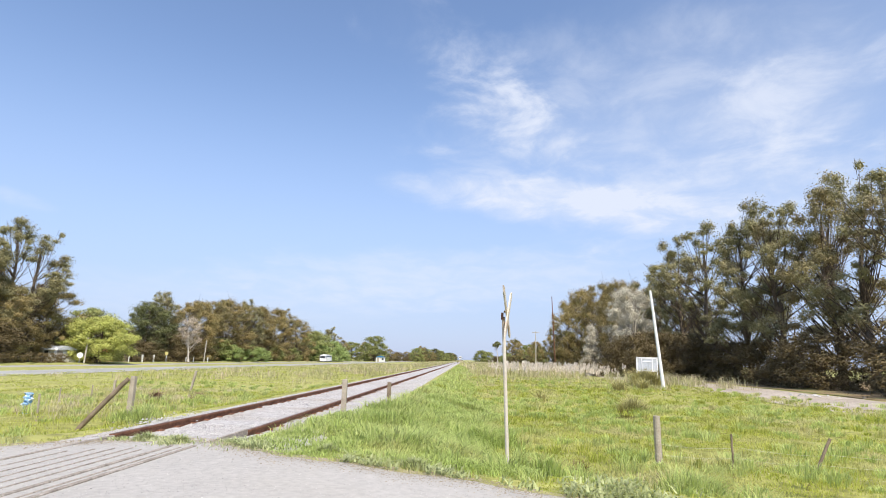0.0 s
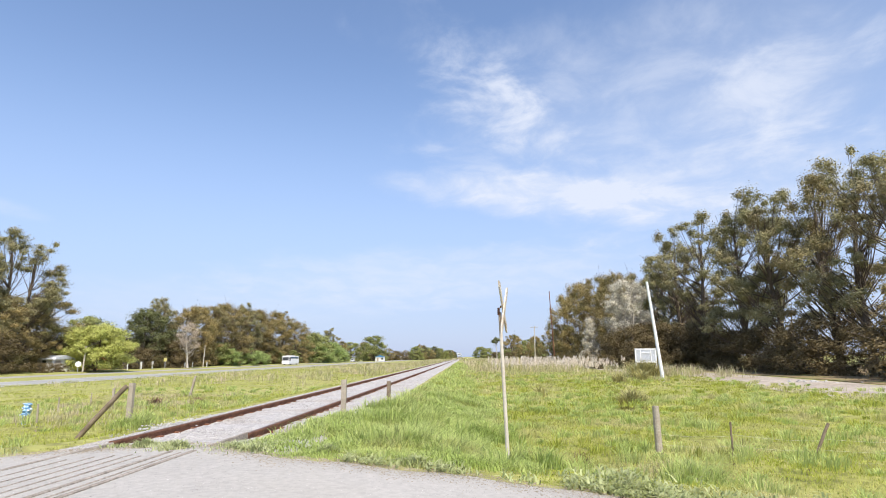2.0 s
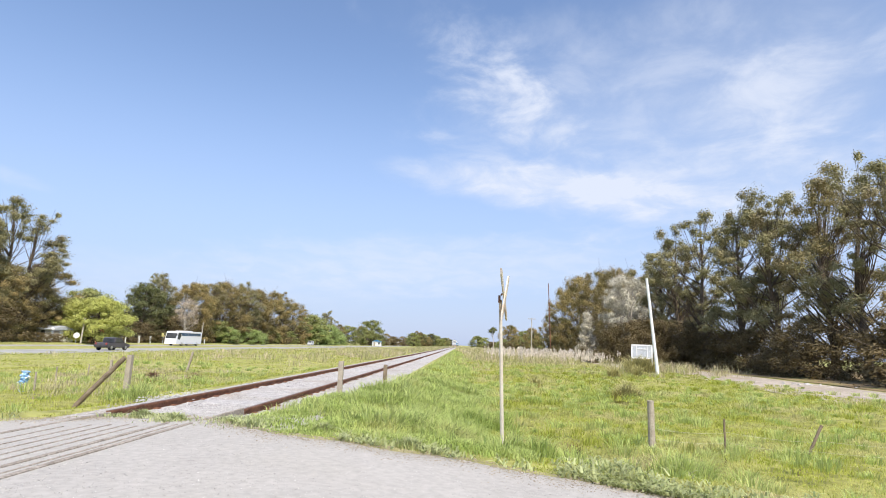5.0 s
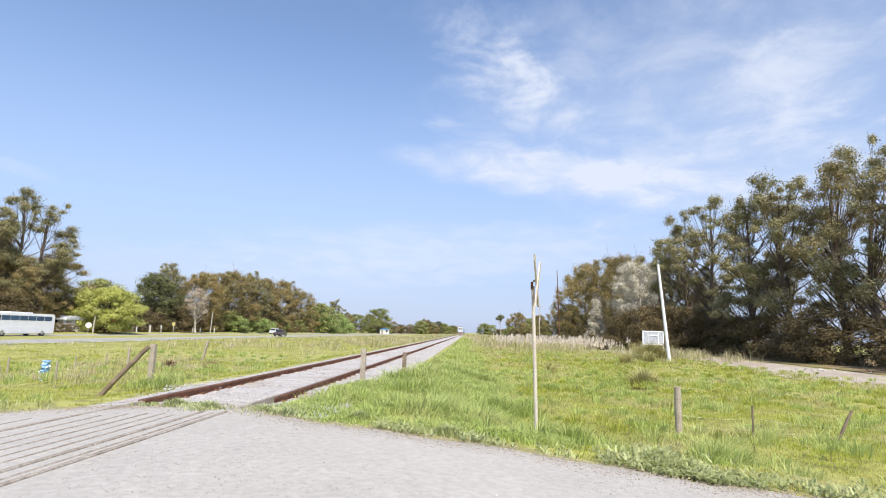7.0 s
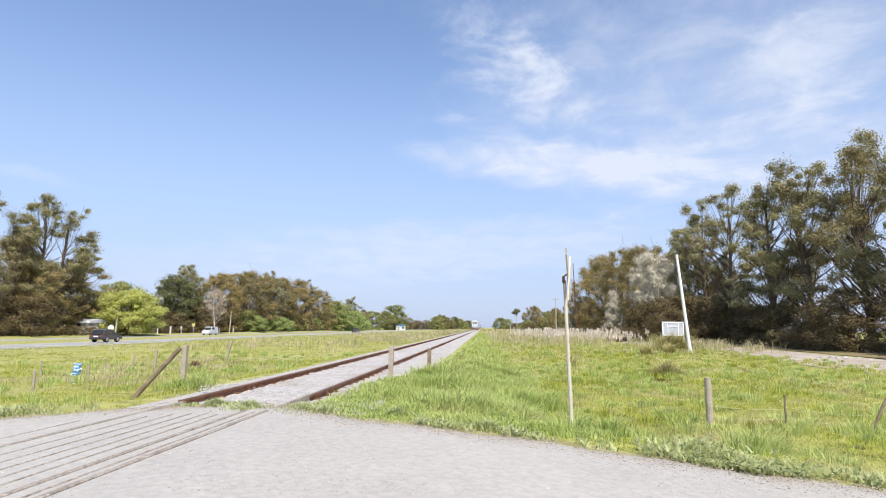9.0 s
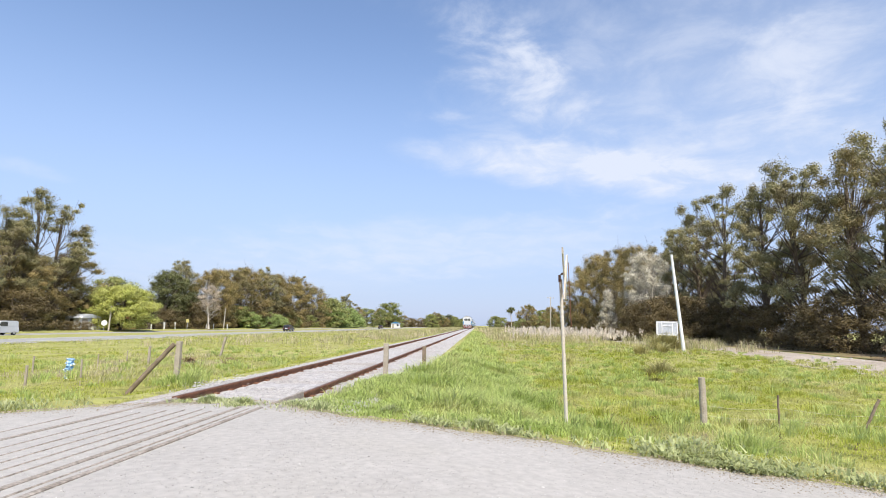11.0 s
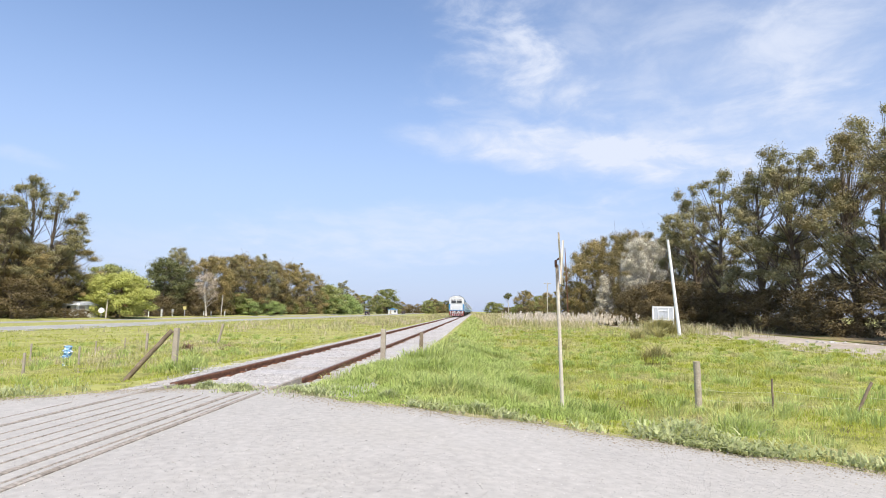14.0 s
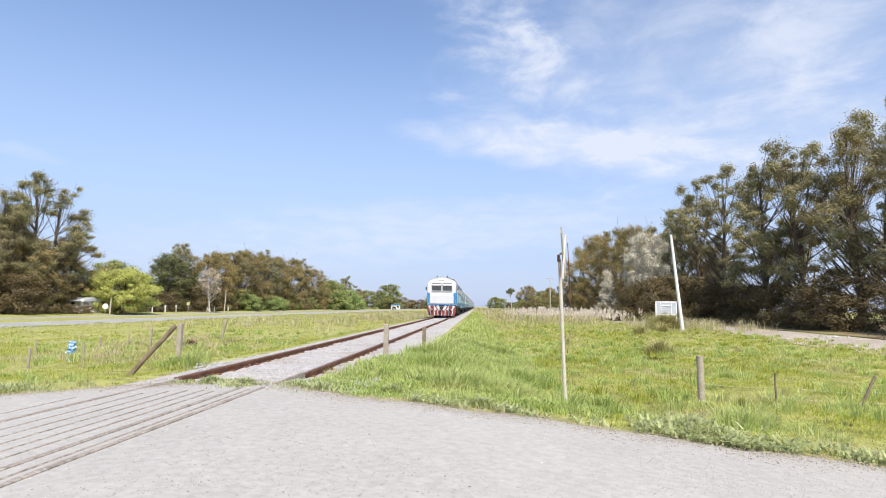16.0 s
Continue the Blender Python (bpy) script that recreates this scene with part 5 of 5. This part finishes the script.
def build_stones():
    rng = np.random.RandomState(9)
    def pebbles(name, n, place, s0, s1, mat, label):
        P = place(n)
        s = rng.uniform(s0, s1, n) * rng.uniform(0.5, 1, n)
        base = np.array([(1, 0, 0), (-0.5, 0.87, 0), (-0.5, -0.87, 0), (0.2, 0.1, 0.8), (0.6, 0.5, 0.35), (-0.7, 0, 0.4)])
        a = rng.uniform(0, math.tau, n)
        B = base[None] * rng.uniform(0.6, 1.2, (n, 6, 3)) * s[:, None, None]
        V = np.stack([B[..., 0] * np.cos(a)[:, None] - B[..., 1] * np.sin(a)[:, None], B[..., 0] * np.sin(a)[:, None] + B[..., 1] * np.cos(a)[:, None], B[..., 2] * 0.7], -1) + P[:, None]
        f = np.array([(0, 4, 3), (4, 1, 3), (1, 5, 3), (5, 2, 3), (2, 0, 3), (0, 1, 4), (1, 2, 5)])
        T = (np.arange(n)[:, None, None] * 6 + f[None]).reshape(-1, 3)
        stuff(name, V.reshape(-1, 3), T, mat, label, "stones")
    def on_road(n):
        x = rng.uniform(-7, 9.5, n)
        y = 0.5 + (road_edge(x) - 0.6) * rng.uniform(0, 1, n)
        return np.stack([x, y, road_height(x) + 0.022], 1)
    pebbles("road_stones", 70000, on_road, 0.004, 0.011, M["stone"], "scattered pale stones on the gravel road")
    pebbles("road_stones", 700, on_road, 0.009, 0.020, M["stone"], "larger loose stones on the gravel road")
    def on_verge(n):
        x = rng.uniform(-6, 12, n)
        y = road_edge(x) + 0.08 - np.abs(rng.normal(size=n)) * 0.32
        return np.stack([x, y, road_height(x) + 0.021], 1)
    pebbles("verge_soil", 16000, on_verge, 0.006, 0.018, M["soil"], "crumbs of brown soil along the gravel edge")
    def on_bed(n):
        y = 10.0 + 34 * rng.uniform(0, 1, n) ** 1.7
        x = rng.uniform(-2.2, 2.6, n)
        z = np.interp(x, (-3.0, -2.15, -1.5, -0.6, 0, 0.6, 0.92, 1.3, 2.0, 2.9), (-0.8, -0.24, -0.15, -0.105, -0.10, -0.105, -0.11, -0.10, -0.10, -0.55)) + bed_ramp(x, y)
        ok = np.abs(np.abs(x) - 0.87) > 0.1
        return np.stack([np.where(ok, x, 0.2), y, z - 0.005], 1)
    pebbles("ballast_stones", 26000, on_bed, 0.02, 0.05, M["ballast"], "loose crushed stone on the track bed")
    # heap of rubble beside the track bed
    def heap(n):
        x, y = rng.normal(-1.42, 0.18, n), rng.normal(12.2, 0.7, n)
        return np.stack([x, y, np.full(n, -0.10) + rng.uniform(0, 0.06, n)], 1)
    pebbles("rubble", 260, heap, 0.02, 0.05, M["stone"], "pale broken stones beside the track")
    def stones_far(n):
        x, y = rng.normal(33, 1.2, n), rng.normal(50, 1.0, n)
        return np.stack([x, y, np.full(n, -0.93)], 1)
    pebbles("rubble", 14, stones_far, 0.15, 0.4, M["stone"], "white stones beside the dirt track")


# ---- posts, signs, fences ----
def round_post(name, label, base, top, r0, r1, mat, category="post", wob=0.006):
    base, top = Vector(base), Vector(top)
    up = top - base
    bm = rod((0, 0, 0), up, r0, r1, 12, rings=8, wobble=wob)
    ob = part(name, bm, mat, None, smooth=False)
    ob.location = base
    return tagged(ob, label, category)


def square_post(name, label, x, y, z0, z1, w, mat, lean=(0, 0)):
    bm = box(w, w, z1 - z0, (0, 0, (z1 - z0) / 2), 0.012)
    bmesh.ops.subdivide_edges(bm, edges=[e for e in bm.edges if abs(e.verts[0].co.z - e.verts[1].co.z) > 0.3], cuts=5)
    for v in bm.verts:
        v.co += Vector((lean[0] * v.co.z + random.uniform(-0.004, 0.004), lean[1] * v.co.z + random.uniform(-0.004, 0.004), 0))
    ob = part(name, bm, mat)
    ob.location = (x, y, z0)
    return tagged(ob, label, "post")


def build_posts():
    gz = lambda x, y: float(ground_height(x, y))
    # old crossing sign, seen nearly edge-on
    t = empty("crossing_sign", pose(5.115, 9.2, -0.45))
    tagged(t, "weathered white wooden railway crossing sign on a leaning post", "sign")
    part("post", rod((0, 0, 0), (-0.075, 0.02, 2.35), 0.030, 0.025, 10, rings=8, wobble=0.002), M["whitewood"], t)
    for k, a in enumerate((45, -45)):
        b = bmesh.new()
        ends = [(-0.52, 0.0), (-0.44, -0.05), (0.44, -0.05), (0.52, 0.0), (0.44, 0.05), (-0.44, 0.05)]
        prism([(u, z) for u, z in ends], 0.022, start=-0.011, bm=b)
        bmesh.ops.rotate(b, verts=b.verts, cent=(0, 0, 0), matrix=Matrix.Rotation(radians(a), 3, "Y"))
        bmesh.ops.rotate(b, verts=b.verts, cent=(0, 0, 0), matrix=Matrix.Rotation(radians(78), 3, "Z"))
        bmesh.ops.translate(b, verts=b.verts, vec=(-0.03 + 0.024 * k, -0.034 + 0.008 * k, 2.42 - 0.02 * k))
        part("arm", b, M["whitewood"], t, "peeling white board with pointed ends")
    part("bracket", box(0.035, 0.05, 0.11, (-0.095, -0.015, 2.36), 0.008), M["rust"], t, "rusty bracket")
    part("bolt", rod((-0.06, -0.1, 2.43), (-0.06, 0.05, 2.43), 0.014, 0.014, 8), M["rust"], t)
    # posts by the track
    square_post("concrete_post", "squat weathered post beside the rail", 1.56, 14.6, -0.15, 0.70, 0.115, M["oldwood"])
    square_post("wooden_post", "short dark wooden post beside the ballast", 2.12, 18.7, -0.15, 0.50, 0.115, M["darkwood"])
    # braced strainer post
    square_post("concrete_post", "pale strainer post with a leaning brace", -3.42, 14.1, gz(-3.4, 14.1) - 0.1, 0.66, 0.115, M["oldwood"], (0.02, 0))
    round_post("brace_pole", "brown timber brace leaning on the strainer post", (-4.52, 13.78, -0.70), (-3.46, 13.98, 0.60), 0.062, 0.055, M["darkwood"], "brace")
    # fence beyond
    left = (((-9.27, 16.7), (0, 0), 0.8, 0.06), ((-9.34, 19.18), (-0.03, 0), 0.85, 0.05), ((-11.57, 23.3), (0, 0), 0.75, 0.045), ((-12.51, 26.75), (0.03, 0), 0.75, 0.045), ((-10.56, 25.2), (0.02, 0), 1.0, 0.09), ((-10.45, 31.9), (0.22, 0), 1.35, 0.11), ((-12.5, 21.0), (0.02, 0), 0.85, 0.05))
    for k, ((x, y), lean, h, w) in enumerate(left):
        square_post("fence_post", "grey weathered fence post in long grass", x, y, gz(x, y) - 0.1, gz(x, y) + h, w, M["oldwood"], lean)["group"] = "posts of the far fence"
    # plastic sheet caught on a post
    bm = bmesh.new()
    rng = random.Random(4)
    n, m = 12, 6
    rows = [[bm.verts.new((0.12 * math.cos(math.tau * j / m) * (0.75 + 0.25 * abs(math.sin(i * 0.9))) + 0.014 * math.sin(i) + rng.uniform(-0.03, 0.03),
                           0.12 * math.sin(math.tau * j / m) + rng.uniform(-0.03, 0.03), 0.55 * i / n)) for j in range(m)] for i in range(n + 1)]
    for v in bm.verts:
        v.co = Vector((v.co.x * 1.35, v.co.y * 1.35, v.co.z * 1.25 + 0.12))
    for i in range(n):
        for j in range(m):
            bm.faces.new((rows[i][j], rows[i][(j + 1) % m], rows[i + 1][(j + 1) % m], rows[i + 1][j]))
    bm.faces.new(rows[0][::-1]), bm.faces.new(rows[n])
    ob = part("plastic_bag", bm, M["bluewhite"])
    ob.matrix_basis = pose(-10.85, 20.6, -1.10, 4, 6, 20)
    tagged(ob, "crumpled blue and white plastic bag on a post", "plastic bag")
    # wire fence beside the road
    posts = (((8.57, 13.2), 0.18, 0.075, (-0.02, 0), M["oldwood"], "round weathered grey fence post"), ((10.02, 13.05), -0.13, 0.022, (0, 0), M["darkwood"], "thin dark fence stake"), ((11.36, 12.9), -0.15, 0.032, (0.58, 0), M["darkwood"], "thin leaning fence stake"), ((14.5, 12.7), -0.1, 0.05, (0, 0), M["oldwood"], "round weathered grey fence post"))
    tops = []
    for (x, y), top, r, lean, mat, label in posts:
        z = gz(x, y)
        h = top - z
        ob = round_post("fence_post", label, (x, y, z - 0.1), (x + lean[0] * h, y, z + h), r, r * 0.92, mat)
        ob["group"] = "posts of the wire fence"
        tops.append((x, y, z, lean[0], h))
    for f in (0.28, 0.50, 0.72):
        for a, b in zip(tops, tops[1:]):
            pa = Vector((a[0] + a[3] * f * 0.95, a[1], a[2] + f * 0.95))
            pb = Vector((b[0] + b[3] * f * 0.95, b[1], b[2] + f * 0.9))
            crv = bpy.data.curves.new("fence_wire", "CURVE")
            crv.dimensions, crv.bevel_depth = "3D", 0.003
            sp = crv.splines.new("POLY")
            sp.points.add(8)
            for k in range(9):
                g = k / 8
                sp.points[k].co = (*(pa.lerp(pb, g) - Vector((0, 0, 0.16 * g * (1 - g)))), 1)
            crv.materials.append(M["wire"])
            tagged(new("fence_wire", crv), "slack wire strung between fence posts", "wire", "wires of the fence")
    # leaning white pole
    round_post("white_pole", "tall leaning white pole at the meadow's end", (22.6, 55.1, -1.1), (21.72, 55.1, 8.1), 0.165, 0.11, M["whitepaint"], "pole", 0.004)
    # sign board seen from behind
    t = empty("sign_board", pose(22.1, 58.2, -1.05))
    tagged(t, "white framed board on legs in the reeds", "sign")
    part("panel", box(1.9, 0.04, 1.2, (0, 0, 2.3), 0.01), M["greypanel"], t, "pale grey board")
    for z in (2.92, 1.68):
        part("rail", box(2.05, 0.09, 0.12, (0, -0.02, z), 0.01), M["whitepaint"], t)
    for x in (-0.97, 0.97):
        part("leg", box(0.12, 0.09, 3.0, (x, -0.02, 1.5), 0.01), M["whitepaint"], t)
    for x in (-0.5, 0.5):
        part("batten", box(0.08, 0.06, 1.12, (x, -0.045, 2.3), 0.01), M["whitepaint"], t)
    part("batten", box(1.0, 0.06, 0.08, (0, -0.045, 2.55), 0.01), M["whitepaint"], t)
    # rusty pole and the line of poles
    round_post("rusty_pole", "tall thin rusty metal pole", (21.5, 112, -1.1), (20.9, 112, 13.6), 0.10, 0.07, M["rust"], "pole")
    for x, y, h in ((27.1, 190, 12.0), (24.8, 270, 9.8), (33, 350, 9.5), (35, 430, 9.5)):
        t = empty("utility_pole", pose(x, y, -1.1))
        tagged(t, "wooden utility pole with a crossarm", "utility pole", "poles along the line")
        part("pole", rod((0, 0, 0), (0, 0, h), 0.17, 0.12, 8), M["palebark"], t)
        part("crossarm", box(2.4, 0.12, 0.14, (0, 0, h - 0.4), 0.02), M["oldwood"], t)
        for k in (-1.0, -0.4, 0.4, 1.0):
            part("insulator", rod((k, 0, h - 0.33), (k, 0, h - 0.15), 0.04, 0.05, 6), M["whitepaint"], t)
    for x, y, h in ((-62.9, 101.9, 3.4), (-64, 152, 4.5)):
        round_post("wooden_pole", "bare wooden pole beyond the highway", (x, y, -1.1), (x + 0.2, y, h), 0.14, 0.10, M["palebark"], "pole")
    for k, (x, y) in enumerate(((-64, 117.5), (-64, 122.5), (-64, 127), (-63.5, 141), (-63.5, 145), (-63, 152))):
        round_post("gate_post", "whitewashed post beyond the highway", (x, y, -1.05), (x, y, 0.55 if k in (1, 2) else 0.2), 0.20 if k in (1, 2) else 0.12, 0.2 if k in (1, 2) else 0.12, M["wall_white"], "post")
    t = empty("road_sign", pose(-63.5, 131.5, -1.05))
    tagged(t, "small yellow road sign beyond the highway", "sign")
    part("post", rod((0, 0, 0), (0, 0, 2.3), 0.05), M["greypanel"], t)
    part("plate", box(0.75, 0.04, 0.75, (0, -0.05, 1.95), 0.02), M["yellow"], t)


def build_house(name, label, x, y, w, d, h, roof, wall_mat, roof_mat, turn=0):
    t = empty(name, pose(x, y, -1.05, 0, 0, turn))
    tagged(t, label, "house")
    wl = part("wall", box(w, d, h, (0, 0, h / 2), 0.03), wall_mat, t)
    part("roof", prism([(-w / 2 - 0.4, h), (w / 2 + 0.4, h), (0, h + roof)], d + 0.8, start=-d / 2 - 0.4), roof_mat, t)
    for k in range(max(2, int(w // 3))):
        px = -w / 2 + w * (k + 0.5) / max(2, int(w // 3))
        o = part("window" if k else "door", box(1.0, 0.08, 1.1 if k else 2.0, (px, -d / 2 - 0.03, 1.5 if k else 1.0), 0.02), M["glass"] if k else M["oldwood"], wl)
        part("frame", box(1.16, 0.05, 0.1, (px, -d / 2 - 0.05, 2.12), 0.01), M["whitepaint"], o)
    for s in (-1, 1):
        o = part("window", box(0.08, 1.0, 1.1, (s * (w / 2 + 0.03), 0, 1.5), 0.02), M["glass"], wl)
        part("frame", box(0.05, 1.16, 0.1, (s * (w / 2 + 0.05), 0, 2.12), 0.01), M["whitepaint"], o)


def build_far_things():
    build_house("house", "small whitewashed house under the trees", -67.6, 101.6, 4.2, 4, 2.2, 0.7, M["wall_white"], M["greypanel"], 70)
    build_house("house", "low orange house with clay roof behind the willow", -73.5, 119.5, 7, 5, 1.9, 1.0, M["orange_wall"], M["roof_red"], 70)
    build_house("shed", "low dark open shed beyond the highway", -70, 126, 8, 4, 2.2, 0.7, M["darkwood"], M["darkwood"], 80)
    build_house("warehouse", "white and blue roadside building far off", -42.6, 326, 5, 5, 2.5, 0.8, M["wall_white"], M["train_blue"], 5)
    build_house("house", "far white house beside the highway", -44.6, 420, 8, 5, 3.2, 0.9, M["wall_white"], M["greypanel"], 10)
    build_house("house", "far pale house beside the highway", -56, 540, 9, 5, 3.2, 1.0, M["wall_white"], M["roof_red"], 10)
    # round white sign seen from behind, and a globe lamp by the house
    t = empty("road_sign", pose(-63.2, 101.0, -1.05))
    tagged(t, "round white road sign on a thin post", "sign")
    part("post", rod((0, 0, 0), (0, 0, 1.9), 0.04), M["greypanel"], t)
    part("plate", rod((-0.02, 0.03, 1.35), (0.03, -0.045, 1.35), 0.48, 0.48, 20), M["whitepaint"], t)
    t = empty("garden_lamp", pose(-65.2, 97.6, -1.05))
    tagged(t, "white globe lamp on a post before the house", "lamp")
    part("post", rod((0, 0, 0), (0, 0, 2.0), 0.05), M["greypanel"], t)
    g = bmesh.new()
    bmesh.ops.create_icosphere(g, subdivisions=2, radius=0.3)
    bmesh.ops.translate(g, verts=g.verts, vec=(0, 0, 2.25))
    part("globe", g, M["whitepaint"], t, smooth=True)



build_track()
build_crossing()
build_posts()
build_far_things()
build_trees()
build_stones()
build_grass()
LOCO = build_locomotive()
FIRST = build_coach()
COACHES = [FIRST] + [copy_thing(FIRST, pose(0, 0, 0)) for _ in range(9)]
BUS = build_bus()
SUV = build_car("hatchback_car", "dark grey hatchback car driving on the highway", 3.5, 1.60, 1.44, 0.85, 0.05, M["car_dark"])
PICKUP = build_car("pickup", "dark pickup truck driving on the highway", 4.5, 1.65, 1.50, 1.1, 0.05, M["car_dark"], bed=1.35)
VAN = build_car("van", "white delivery van driving on the highway", 4.5, 1.75, 1.85, 0.85, 0.03, M["train_white"], van=True)


def motions():
    """Everything that drives or rolls, at its steady pace."""
    def glide(ob, x, z, y0, speed, turn=0):
        walk(ob, [(t, pose(x, y0 + speed * t, z, 0, 0, turn)) for t in (0, 4, 8, 12, 16)])
    glide(LOCO, 0, 0.0, 512.0, -28.2)
    for k, c in enumerate(COACHES):
        glide(c, 0, 0.0, 512.0 + 19.6 + 25.2 * k, -28.2)
    glide(BUS, -57.5, -1.285, 253.5, -26.1)
    glide(VAN, -58.0, -1.285, 384.6, -28.2, 180)
    glide(SUV, -38.6, -0.985, -232.7, 32.7)
    glide(PICKUP, -37.0, -0.985, -78.5, 29.0)


motions()
